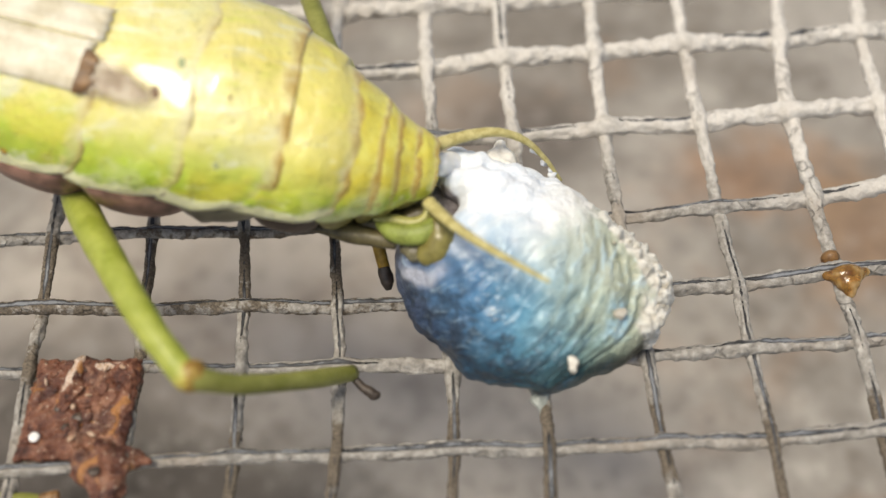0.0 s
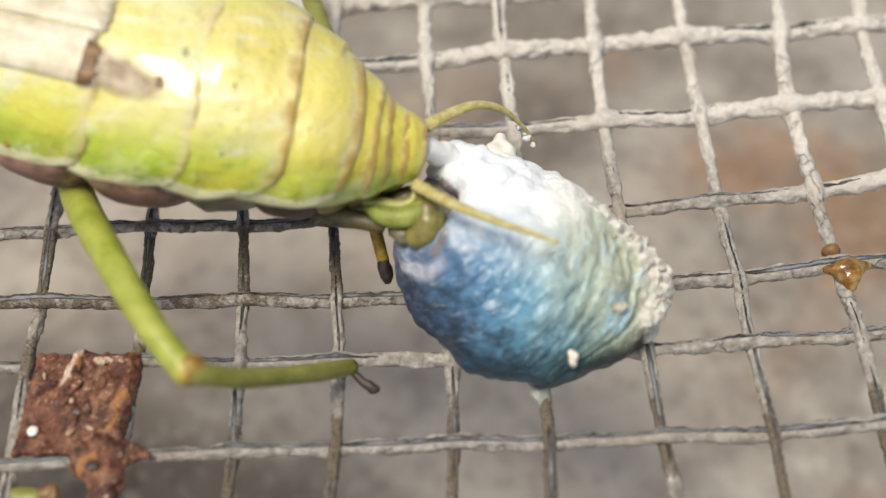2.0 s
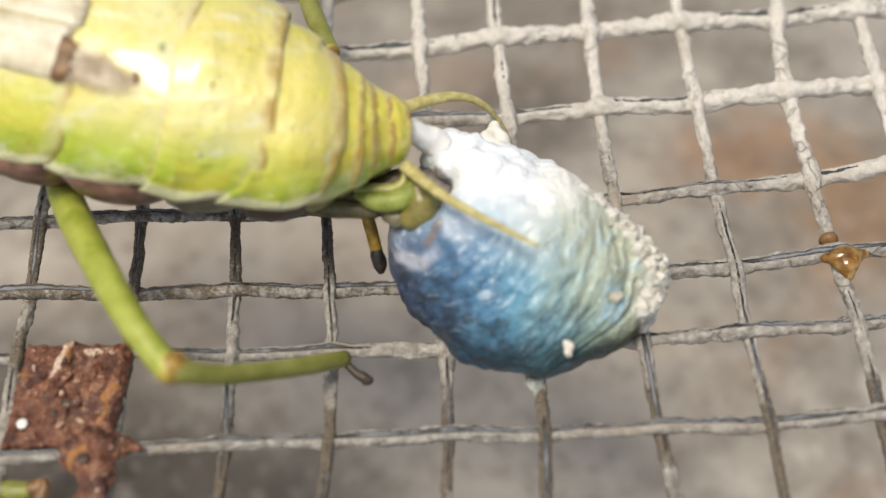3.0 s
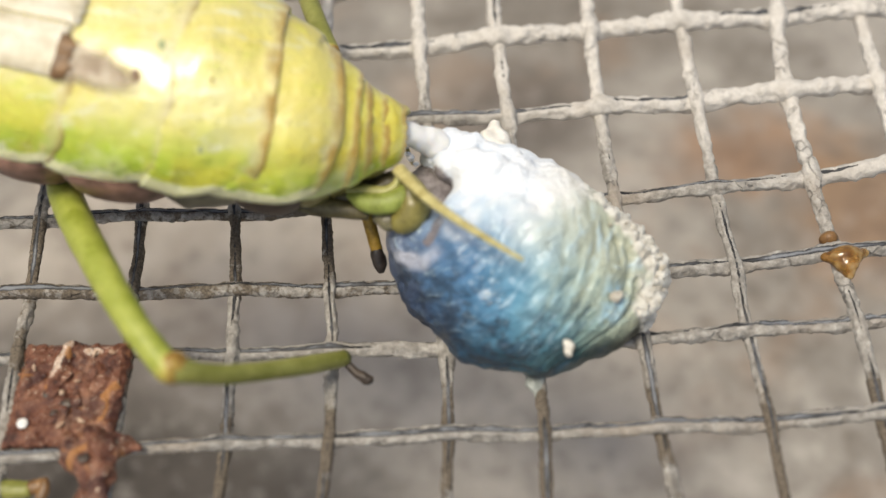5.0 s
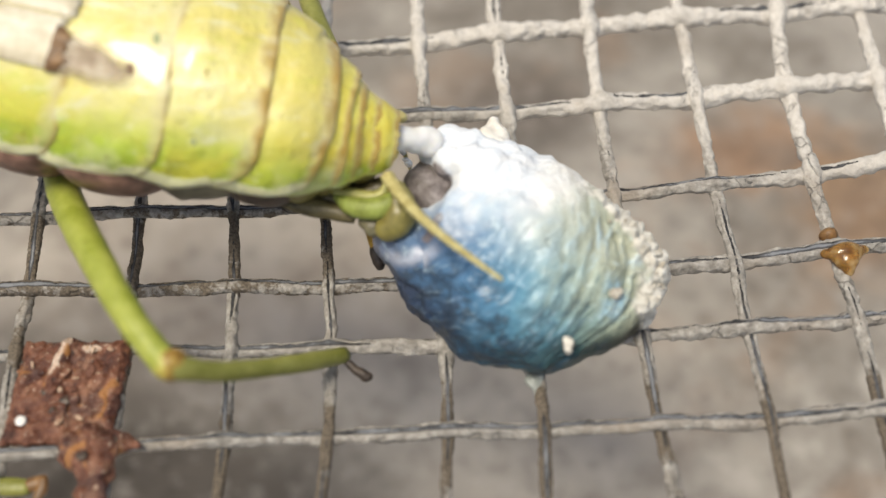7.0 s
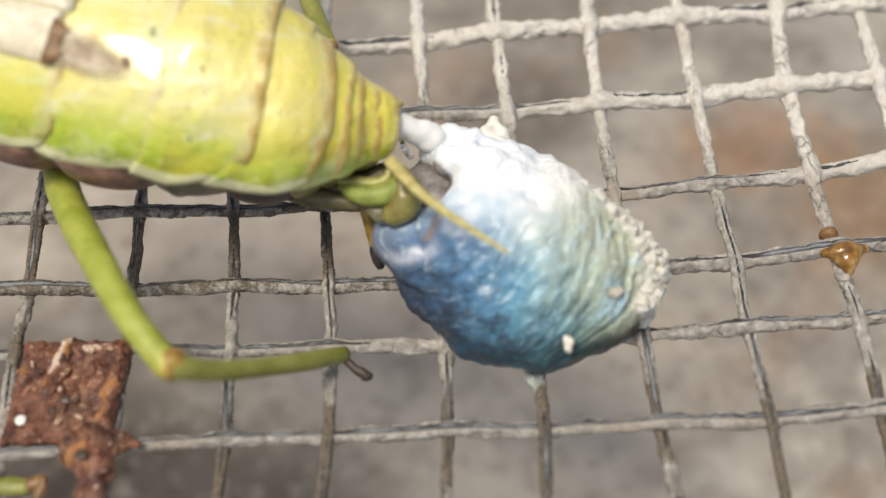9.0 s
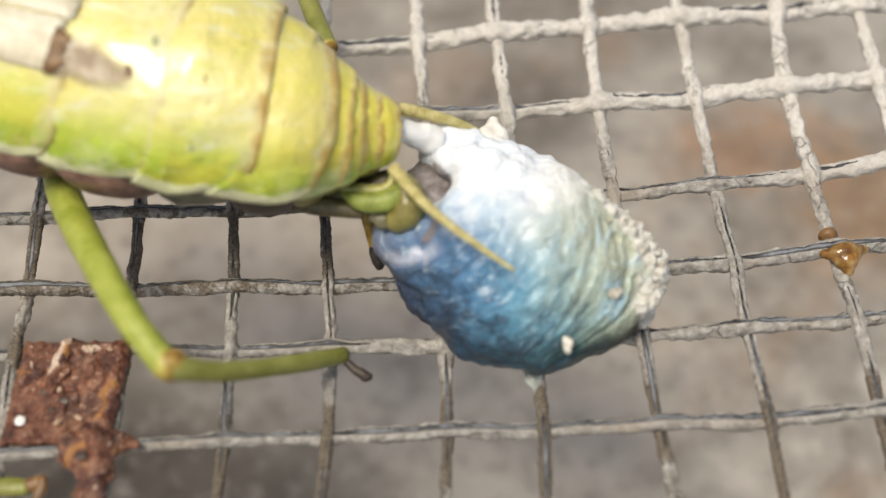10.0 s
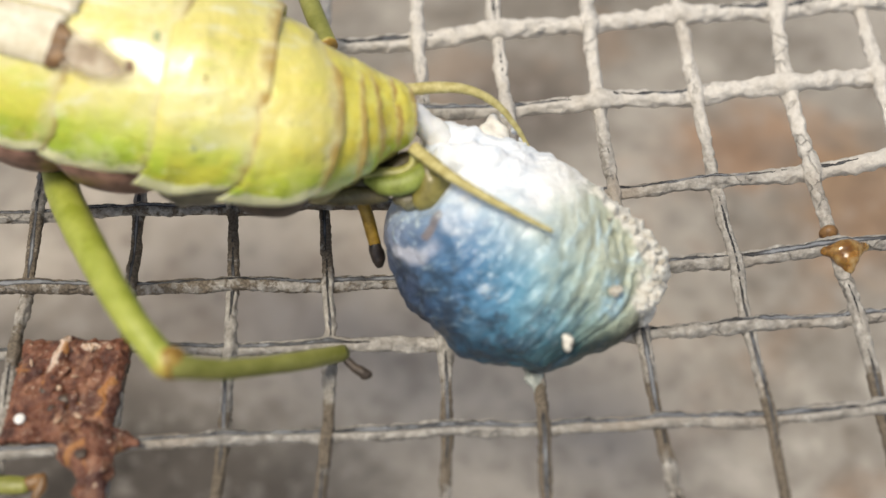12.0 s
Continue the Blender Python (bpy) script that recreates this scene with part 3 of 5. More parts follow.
def wire(index, across, parent):
    """One wire, crusted and worn bare along its crest, its ends bent down to the ground."""
    rng = random.Random(index * 7 + (500 if across else 0))
    marks = [column_x(c, row_y(index, COLUMNS[c][0])) for c in sorted(COLUMNS)] if across else [row_y(r, column_x(index, ROWS[r][0])) for r in sorted(ROWS)]
    end = 92.0 if across else 82.0
    seen = (0 <= index <= 7 if across else -1 <= index <= 10)
    bm = bmesh.new()
    bare = bm.verts.layers.float.new("bare")
    bald_shade_layer = bm.verts.layers.float.new("bald_shade")
    caked_layer = bm.verts.layers.float.new("caked")
    sides = 26 if seen else 10
    inner = 38.0 if seen else 0.0
    spots_u = list(np.arange(-end, -inner, 0.9)) + (list(np.arange(-inner, inner, 0.14)) if seen else []) + list(np.arange(inner, end + 0.01, 0.9))
    pts = []
    for u in spots_u:
        u = float(u)
        z = weave(index + (1 if across else 0), u, marks) + 0.06 * noise.noise((u * 0.5, index * 3.1, 9.0 if across else 2.0))
        wob = 0.09 * noise.noise((u * 0.32, index * 5.3, 4.0 if across else 7.0))
        pts.append(Vector((u, row_y(index, u) + wob, z)) if across else Vector((column_x(index, u) + wob, u, z)))
    drop = [Vector((0, 0, -k * 1.5)) for k in range(1, int(-FLOOR / 1.5) + 1)]
    if not across:
        pts = [pts[0] + d for d in reversed(drop)] + pts + [pts[-1] + d for d in drop]
    radius = (0.37 if across else 0.29) + rng.uniform(-0.03, 0.04)
    grid = []
    for i, p in enumerate(pts):
        d = (pts[min(i + 1, len(pts) - 1)] - pts[max(i - 1, 0)]).normalized()
        side = Vector((0, 1, 0)) if across else Vector((1, 0, 0))
        side = (side - d * side.dot(d)).normalized()
        top = side.cross(d) if across else d.cross(side)
        if top.z < 0 and abs(top.z) > 0.2:
            top = -top
        u = p.x if across else p.y
        # crest where the crust has split open, and spans where it has fallen off
        crest = (0.72 if across else 0.35) + 1.3 * noise.noise((u * 0.16 + 40, index * 2.7, 1.0 if across else 6.0))
        lean = (0.30 if across else 0.0) + 0.5 * noise.noise((u * 0.10, index * 1.9 + 11, 0.0 if across else 3.0))
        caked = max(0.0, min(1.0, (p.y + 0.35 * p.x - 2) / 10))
        # belt under the abdomen: brown dirt plus its cast shadow put into colour
        grime_shade = math.exp(-((p.y + 4.6) / 4.4) ** 4) * max(0.0, min(1.0, (-3 - p.x) / 3))
        bald_shade = max(0.0, min(1.0, (noise.noise((u * 0.13, index * 6.1 + 3, 8.0)) + (0.0 if not across else -0.3) - 0.6 * caked) * 2.5))
        grime_shade = max(grime_shade, 0.8 * max(0.0, min(1.0, (-12 - p.x) / 8)) * max(0.0, min(1.0, (-7 - p.y) / 4)) * (0.6 + noise.noise((u * 0.3, index * 2.2, 5.0))))
        bald_shade *= 1 - 0.7 * max(0.0, min(1.0, (p.x - 3) / 6))
        bald_shade = max(bald_shade, 0.62 * grime_shade)
        if not across and 2 <= index <= 8:
            # wires scoured to brown metal along their lower reach
            bald_shade = max(bald_shade, clamp((-13.5 - p.y) / 4) * clamp(0.75 + 0.9 * noise.noise((u * 0.2, index * 3.7, 12.0))))
        crust = (0.11 + (0.14 if across else 0.06) * caked + 0.10 * noise.noise((u * 0.5, index * 4.4, 17.0))) * (1 - 0.75 * bald_shade)
        scoured = max(0.0, min(1.0, (-9 - p.x) / 4)) * max(0.0, min(1.0, (-9 - p.y) / 3)) if across else 0.0
        crust *= 1 - 0.75 * scoured
        crest += 0.55 * scoured + (0.3 * grime_shade if across else 0.0) - 0.75 * caked
        near = min(abs(u - m) for m in marks)
        knot = (0.05 + 0.14 * caked) * math.exp(-(near / 0.75) ** 2) * (1 - 0.6 * bald_shade)
        row = []
        for j in range(sides):
            a = 2 * math.pi * j / sides
            # broken flakes of crust with sharp edges
            at_flake = Vector((u * 0.55 + index * 7.0, math.cos(a) * 0.8, math.sin(a) * 0.8 + (30 if across else 0)))
            flake = noise.cell(at_flake + 0.35 * noise.noise_vector(at_flake * 2.0)) if seen else 0.0
            rr = radius + knot + 0.075 * flake * (1 - 0.6 * bald_shade) * (1 - 0.55 * caked) + max(0.0, crust) * (1 + 0.9 * noise.noise(Vector((u * 1.3, math.cos(a) * 1.2 + index * 9, math.sin(a) * 1.2)))) + (0.07 * noise.noise((u * 2.6, a * 1.6, index * 3.3)) + 0.04 * noise.noise((u * 6.5, a * 2.5, index * 1.3))) * (1 - 0.4 * caked)
            q = side * math.cos(a) + top * math.sin(a)
            # seen along the wire's side, the split lies a little behind the crest
            at = math.pi / 2 + (-lean if across else lean)
            open_up = max(0.0, 1 - abs(((a - at + math.pi) % (2 * math.pi)) - math.pi) / 0.8)
            strip = open_up * max(0.0, min(1.3, crest + 0.3))
            rr -= 0.10 * min(1.0, open_up * max(0.0, min(1.3, crest + 0.3)) * 1.3)
            v = bm.verts.new(p + q * rr)
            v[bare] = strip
            v[bald_shade_layer] = bald_shade
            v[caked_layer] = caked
            row.append(v)
        grid.append(row)
    for i in range(len(grid) - 1):
        for k in range(sides):
            bm.faces.new((grid[i][k], grid[i][(k + 1) % sides], grid[i + 1][(k + 1) % sides], grid[i + 1][k]))
    bm.faces.new(grid[0][::-1])
    bm.faces.new(grid[-1])
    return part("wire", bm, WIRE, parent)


def build_mesh():
    mesh = empty("wire_mesh")
    tagged(mesh, "old woven square wire mesh caked with grey-white crust over concrete", "wire mesh")
    for c in COLUMNS:
        wire(c, False, mesh)
    for r in ROWS:
        wire(r, True, mesh)
    return mesh


wire_mesh = build_mesh()


# ---- rusty plate clipped on the mesh ----
def build_plate():
    thing = empty("rusty_plate", pose(-0.0249, -0.0143, 0.0007, 0, 0, 0))
    tagged(thing, "flaking red-brown rusty metal plate clipped on the wire mesh", "metal plate")
    bm = bmesh.new()
    loops = []
    chalk = bm.verts.layers.float.new("chalk")
    nx, ny = 64, 64
    for face in (1, -1):
        grid = []
        for j in range(ny + 1):
            row = []
            for i in range(nx + 1):
                u, v = i / nx - 0.5, j / ny - 0.5
                x = u * 6.35 + v * 0.55
                y = v * 6.5 - 0.25 * u
                rag = 0.16 * noise.noise((x * 1.6, y * 1.6, 5)) + 0.09 * noise.noise((x * 4, y * 4, 1))
                x += rag * (abs(u) > 0.44)
                y += rag * (abs(v) > 0.44)
                z = 0.35 + 0.16 * noise.fractal((x * 0.6, y * 0.6, 2.0), 1.0, 2.0, 4) + 0.45 * math.exp(-((x + 0.9 - 0.25 * y) / 0.5) ** 2) * max(0, min(1, (y + 0.6) * 0.8))
                z += 0.12 * noise.noise((x * 3, y * 3, 8)) - 0.22 * max(0.0, 1 - abs(noise.noise((x * 0.55, y * 0.55, 21))) / 0.05)
                edge = max(abs(u), abs(v))
                z -= max(0, edge - 0.44) * 5.0
                v_new = bm.verts.new((x, y, z if face == 1 else z - 0.5))
                fold = math.exp(-((x + 0.72 - 0.42 * (y - 1.6)) / 0.36) ** 2) * max(0.0, min(1.0, (y - 0.2) * 0.9)) + 0.8 * math.exp(-((y - 2.7) / 0.35) ** 2 - ((x - 1.4) / 1.3) ** 2)
                v_new[chalk] = fold
                row.append(v_new)
            grid.append(row)
        loops.append(grid)
        for j in range(ny):
            for i in range(nx):
                q = (grid[j][i], grid[j][i + 1], grid[j + 1][i + 1], grid[j + 1][i])
                bm.faces.new(q if face == 1 else q[::-1])
    a, b = loops
    border = lambda g: [g[0][i] for i in range(nx)] + [g[j][nx] for j in range(ny)] + [g[ny][nx - i] for i in range(nx)] + [g[ny - j][0] for j in range(ny)]
    p, q = border(a), border(b)
    for i in range(len(p)):
        bm.faces.new((p[i], q[i], q[(i + 1) % len(p)], p[(i + 1) % len(p)]))
    part("sheet", bm, RUST, thing)
    bm = bmesh.new()
    lump(bm, (1.7, -3.7, 0.2), (1.9, 1.3, 0.8), (0, 0, -8), 0.5, 0.9, 4, 3)
    lump(bm, (2.1, -4.9, 0.1), (1.25, 1.1, 0.65), (0, 0, 8), 0.5, 1.0, 4, 8)
    lump(bm, (2.0, -6.3, 0.0), (0.85, 1.5, 0.55), (0, 0, -4), 0.5, 1.0, 4, 5)
    lump(bm, (3.3, -3.4, 0.1), (1.2, 0.6, 0.5), (0, 0, -18), 0.4, 1.0, 4, 12)
    lug = part("lug", bm, RUST, thing, "lumpy corroded lug")
    fuse(lug, 0.12, 3)
    ruffle(lug, 0.6, 0.5)
    # flakes lifting off, pits and pale grains
    for k, (x, y, z, r) in enumerate(((0.0, -0.8, 0.42, 0.34), (-0.55, -1.35, 0.42, 0.26), (-1.15, -0.15, 0.42, 0.24), (1.55, -4.5, 0.86, 0.40), (3.2, -3.45, 0.55, 0.26), (0.05, 2.4, 0.45, 0.2))):
        bm = bmesh.new()
        lump(bm, (x, y, z), (r, r * 0.8, 0.12), (0, 0, 30 * k), 0.6, 1.6, 3, k * 2.7)
        part("pit", bm, DARK, thing, "dark pit in the rust")
    for k, (x, y, z, r) in enumerate(((0.5, 0.6, 0.5, 0.20), (-0.1, -2.15, 0.5, 0.24), (-0.25, -0.2, 0.5, 0.20), (1.1, -2.0, 0.5, 0.30), (2.75, -4.3, 0.5, 0.22), (2.2, -5.5, 0.55, 0.24), (-2.1, 1.6, 0.5, 0.20), (2.35, 2.4, 0.5, 0.24), (2.5, -6.2, 0.4, 0.26), (1.4, 2.35, 0.5, 0.2))):
        bm = bmesh.new()
        lump(bm, (x, y, z), (r, r * (0.4 + 0.2 * (k % 3)), 0.08), (0, 0, 47 * k), 1.0, 2.2, 3, k * 3.3)
        part("grain", bm, PALERUST, thing, "pale grain of scale")
    rng = random.Random(12)
    for k in range(14):
        x, y, r = rng.uniform(-2.4, 2.2), rng.uniform(-2.6, 2.7), rng.uniform(0.25, 0.6)
        bm = bmesh.new()
        lump(bm, (x, y, 0.46), (r, r * rng.uniform(0.4, 0.8), 0.10), (rng.uniform(-9, 9), rng.uniform(-9, 9), rng.uniform(0, 180)), 0.8, 1.5, 3, k * 1.9)
        part("flake", bm, RUST, thing)
    bm = bmesh.new()
    lump(bm, (-2.3, -1.95, 0.52), (0.33, 0.33, 0.12), rough=0.12, seed=2)
    part("droplet_stain", bm, WHITE, thing, "round white spot")
    return thing


build_plate()


def build_resin():
    thing = empty("resin_drop", pose(0.0226, -0.0078, 0.0002))
    tagged(thing, "shiny amber resin drop hardened on a wire crossing", "resin drop")
    bm = bmesh.new()
    lump(bm, (0.1, -0.1, 0.4), (1.2, 0.72, 0.75), (0, 0, 4), 0.10, 0.7, 3, 4)
    lump(bm, (0.05, -0.55, 0.3), (0.78, 0.75, 0.65), (0, 0, 0), 0.10, 0.8, 3, 9)
    lump(bm, (0.1, -1.1, 0.1), (0.42, 0.5, 0.4), (0, 0, 0), 0.10, 0.8, 3, 2)
    lump(bm, (1.2, 0.12, 0.3), (0.45, 0.36, 0.34), (0, 0, 0), 0.15, 0.8, 3, 1)
    lump(bm, (-1.05, 0.0, 0.3), (0.45, 0.36, 0.34), (0, 0, 0), 0.15, 0.8, 3, 7)
    fuse(part("bead", bm, RESIN, thing), 0.12, 5)
    bm = bmesh.new()
    lump(bm, (-0.45, 1.55, 0.0), (0.6, 0.5, 0.55), (0, 0, 0), 0.3, 0.9, 3, 6)
    part("smear", bm, WINGBROWN, thing, "dull brown smear round the wire")
    return thing


build_resin()


# ---- the egg case ----
# reach of the body along its length, from the old to the fresh end: towards its near foot, its far foot and its crest
NEAR_FOOT = (5.86, 6.52, 7.67, 7.58, 6.34, 6.2)
FAR_FOOT = (2.13, 3.94, 5.27, 6.17, 6.78, 7.66)
CREST = (3.29, 4.38, 5.33, 5.77, 5.66, 5.73)
OLD_END, FRESH_END = Vector((7.89, -2.08, 2.23)), Vector((-8.36, 3.25, 2.38))
EGG_AXIS = FRESH_END - OLD_END
EGG_SIDE = Vector((EGG_AXIS.y, -EGG_AXIS.x, 0)).normalized()
EGG_SIDE *= -1 if EGG_SIDE.y > 0 else 1
TIP = Vector((-6.0, 2.6, 7.5))
HOLLOW = Vector((-6.4, 3.3, 6.7))


def along_curve(knots, u):
    k = (2 * knots[0] - knots[1],) + knots + (2 * knots[-1] - knots[-2],)
    u = max(0.0, min(1.0, u)) * (len(knots) - 1)
    i = min(int(u), len(knots) - 2)
    t = u - i
    a, b, c, d = k[i:i + 4]
    return 0.5 * (2 * b + (c - a) * t + (2 * a - 5 * b + 4 * c - d) * t * t + (3 * b - 3 * c + d - a) * t ** 3)


def egg_girth(s):
    env = max(0.0004, 1 - abs(2 * s - 1) ** 3) ** 0.5
    return [along_curve(k, s) * env for k in (NEAR_FOOT, FAR_FOOT, CREST)]


def ring_relief(p, s, low):
    """Depth of the creases between the layers of foam at a point: 0 on a layer, 1 in a crease. Also the distance from the abdomen's tip."""
    rho = (p - TIP).length + 0.8 * noise.noise(p * 0.25) + 0.35 * noise.noise(p * 0.7)
    saw = (rho * 0.85 + 0.5 * noise.noise(p * 0.35)) % 1.0
    groove = max(0.0, 1 - saw / 0.75) ** 1.6 * min(1.0, (1 - saw) / 0.12 if saw > 0.88 else 1.0)
    ring = s - 1.3 * max(0.0, low - 0.42) ** 2 - 1.2 * max(0.0, 0.38 - low) ** 2 + 0.016 * noise.noise(p * 0.5) + 0.008 * noise.noise(p * 1.7)
    steps = sum(w * (math.exp(-((ring - at) / 0.010) ** 2) if ring < at else math.exp(-((ring - at) / 0.03) ** 2)) for at, w in ((0.075, 1.0), (0.125, 0.8), (0.165, 1.0), (0.205, 0.6), (0.250, 0.9), (0.30, 0.6), (0.35, 0.7), (0.41, 0.5)))
    old_part = clamp((0.46 - ring) / 0.1)
    return groove * (1 - old_part) + min(1.0, steps) * old_part, old_part, rho


def egg(s, a, lift=0.0):
    """A point on the body: s from the old to the fresh end, a in degrees from the near foot over the crest."""
    ca, sa = math.cos(radians(a)), math.sin(radians(a))
    near, far, tall = egg_girth(s)
    out = EGG_SIDE * ca + Vector((0, 0, sa))
    p = OLD_END + EGG_AXIS * s + EGG_SIDE * ca * (near if ca > 0 else far) + Vector((0, 0, sa * tall))
    p = p + out * (0.42 * noise.fractal(p * 0.30 + Vector((7, 2, 1)), 1.0, 2.0, 3) + lift)
    # the hollow in which the abdomen's tip works
    dent = math.exp(-((p - HOLLOW).length / 1.9) ** 2)
    p = p + Vector((0.9, -0.2, -1.0)) * dent * 1.3
    if p.z < -0.6:
        p.z = -0.6 + (p.z + 0.6) * 0.1
    return p


def egg_place(p):
    """The s and a of a point on or near the body."""
    s = clamp((p - OLD_END).dot(EGG_AXIS) / EGG_AXIS.length_squared, 0.001, 0.999)
    c = p - OLD_END - EGG_AXIS * s
    near, far, tall = egg_girth(clamp(s, 0.04, 0.96))
    d = c.dot(EGG_SIDE)
    a = math.degrees(math.atan2(c.z / tall, d / (near if d > 0 else far)))
    return s, a if a > -90 else a + 360


MILK = [(-8.5, -0.3, 4.3), (-7.9, -0.7, 4.8), (-7.2, -1.3, 5.2), (-6.5, -1.7, 5.6), (-5.9, -1.5, 6.0)]
TEA = [(-5.5, 0.1, 7.1), (-5.9, -0.4, 6.8), (-6.2, -0.8, 6.4)]


def by_line(p, line, reach):
    """1 on a line of points, fading over the reach."""
    best = 99.0
    for a, b in zip(line, line[1:]):
        a, b = Vector(a), Vector(b)
        t = clamp((p - a).dot(b - a) / (b - a).length_squared)
        best = min(best, (p - a.lerp(b, t)).length)
    return math.exp(-(best / reach) ** 2)


def foam_values(p):
    """What the foam is like at a point: name, value."""
    s, a = egg_place(p)
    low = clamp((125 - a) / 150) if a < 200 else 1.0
    groove, old_part, rho = ring_relief(p, s, low)
    edge = 0.30 - 0.23 * clamp((0.47 - s) / 0.16)
    snow = clamp(0.5 + (edge - low + 0.10 * noise.noise(p * 0.55) + 0.05 * noise.noise(p * 1.3)) / 0.28) * clamp((s - 0.24) / 0.12)
    snow = max(snow, clamp((p.y - 3.6) / 1.4) * clamp((s - 0.3) / 0.1) * clamp((p.z - 2.5) / 2))
    rim = 0.075 + 0.24 * clamp((0.32 - low) / 0.27) ** 1.3 - 0.02 * clamp((low - 0.6) / 0.3)
    dry = clamp(0.5 + (rim - s + 0.030 * noise.noise(p * 0.7) + 0.02 * noise.noise(p * 1.9)) / 0.05)
    dry = max(dry, 0.45 * clamp((0.16 - low) / 0.1) * clamp((0.44 - s) / 0.12))
    return dict(age=s, flank=low, band=1 - groove * (0.4 + 0.6 * old_part), rho=rho, snow=snow, dry=dry,
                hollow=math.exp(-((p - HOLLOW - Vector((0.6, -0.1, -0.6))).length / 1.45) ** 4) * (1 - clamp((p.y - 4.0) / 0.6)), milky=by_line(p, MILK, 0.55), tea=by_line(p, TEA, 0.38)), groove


def foam_surface(p, normal, v, groove):
    """A point of the skin moved by creases, froth bubbles and crust crumbs."""
    dry, snow, low = v["dry"], v["snow"], v["flank"]
    crease = (0.08 + 0.12 * clamp((0.5 - v["age"]) / 0.2) + 0.26 * clamp((0.30 - v["age"]) / 0.12)) * clamp((low - 0.1) / 0.15) * (1 - 0.8 * snow) * (1 - dry) * (1 - 0.5 * clamp((low - 0.5) / 0.2)) * clamp(0.6 + 1.5 * noise.noise(p * 0.45), 0.05, 1.1)
    d = -crease * groove + (0.08 * noise.fractal(p * 1.5, 1.0, 2.0, 3) + 0.20 * noise.noise(p * 0.75 + Vector((9, 4, 2)))) * (1 - 0.5 * snow)
    d += snow * (0.20 * noise.noise(p * 0.7 + Vector((3, 1, 5))) + 0.05 * noise.noise(p * 2.0) + 0.045 * noise.noise(p * 3.6) + 0.03 * noise.noise(p * 7.0))
    if dry > 0.02:
        d1, _ = noise.voronoi(p / 0.75 + Vector((5, 0, 0)))
        d2, _ = noise.voronoi(p / 0.42 + Vector((0, 5, 0)))
        d += dry * (0.16 + 0.36 * (0.5 - d1[0] ** 2 * 1.7) + 0.26 * (0.5 - d2[0] ** 2 * 1.7) + 0.20 * noise.noise(p * 0.7))
    return p + normal * d


def build_egg_case():
    thing = empty("egg_case", pose(0.0029, -0.0080, 0))
    tagged(thing, "freshly laid blue-white foam egg case stuck to the mesh", "egg case")
    # body and froth mound melted into one skin
    bm = bmesh.new()
    n, m = 100, 96
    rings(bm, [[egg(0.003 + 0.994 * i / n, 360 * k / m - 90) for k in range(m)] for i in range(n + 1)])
    for k, (x, y, z, r) in enumerate(((-5.0, 5.55, 6.3, 1.15), (-4.35, 6.05, 6.2, 1.25), (-3.4, 5.2, 6.5, 1.3), (-2.3, 5.0, 6.3, 1.2), (-1.5, 4.7, 6.2, 1.3), (-4.6, 4.3, 6.7, 1.1), (-3.5, 3.8, 7.1, 1.25), (-2.2, 3.4, 7.2, 1.2), (-0.6, 3.5, 6.5, 1.2), (-1.0, 2.6, 7.2, 1.1), (-5.4, 5.3, 6.1, 0.9), (-5.85, 5.4, 5.9, 0.75), (0.6, 2.8, 6.3, 1.0), (-3.0, 4.6, 4.8, 2.0), (-4.6, 4.6, 5.2, 1.5))):
        lump(bm, (x, y, z), (r, r * 0.95, r), (0, 0, 0), 0.10, 0.8, 3, k * 3.1)
    raw = new("raw", finish(bm, "raw", PEARL))
    fuse(raw, 0.115, 14)
    melted = bpy.data.meshes.new_from_object(raw.evaluated_get(bpy.context.evaluated_depsgraph_get()))
    bpy.data.objects.remove(raw)
    melted.materials.clear()
    points, values = [], []
    for v in melted.vertices:
        p = v.co / MM
        val, groove = foam_values(p)
        points.append(foam_surface(p, v.normal, val, groove) * MM)
        values.append(val)
    melted.vertices.foreach_set("co", [c for p in points for c in p])
    melted.update()
    normals = [tuple(v.normal) for v in melted.vertices]
    kinds = {"ringed_foam": "pearly blue foam in curved rings", "fresh_froth": "soft white mound of new froth", "dried_crust": "crumbly cream crust of dried foam"}
    split = {k: [] for k in kinds}
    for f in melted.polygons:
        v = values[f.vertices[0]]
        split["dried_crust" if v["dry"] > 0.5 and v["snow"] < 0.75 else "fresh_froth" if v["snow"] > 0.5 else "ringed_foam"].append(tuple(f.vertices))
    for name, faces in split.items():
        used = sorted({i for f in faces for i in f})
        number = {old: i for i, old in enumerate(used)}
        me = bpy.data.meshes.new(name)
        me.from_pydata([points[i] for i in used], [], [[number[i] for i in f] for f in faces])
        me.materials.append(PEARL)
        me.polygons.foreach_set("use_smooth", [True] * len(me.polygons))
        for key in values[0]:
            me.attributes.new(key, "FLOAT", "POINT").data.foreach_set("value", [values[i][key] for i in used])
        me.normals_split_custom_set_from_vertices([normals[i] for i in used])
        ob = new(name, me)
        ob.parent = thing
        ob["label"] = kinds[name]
    bpy.data.meshes.remove(melted)
    # loose crumbs on the crust
    rng = random.Random(5)
    bm = bmesh.new()
    for k in range(60):
        s = rng.uniform(0.006, 0.06) if k < 45 else rng.uniform(0.06, 0.26)
        a = rng.uniform(20, 150) if k < 45 else rng.uniform(98, 150)
        r = rng.uniform(0.09, 0.22) * (1.0 if k < 45 else 0.8)
        lump(bm, egg(s, a, 0.12), (r, r * rng.uniform(0.7, 1.2), r * rng.uniform(0.7, 1.1)), (0, 0, 0), 0.5, 1.4, 2, k * 1.7)
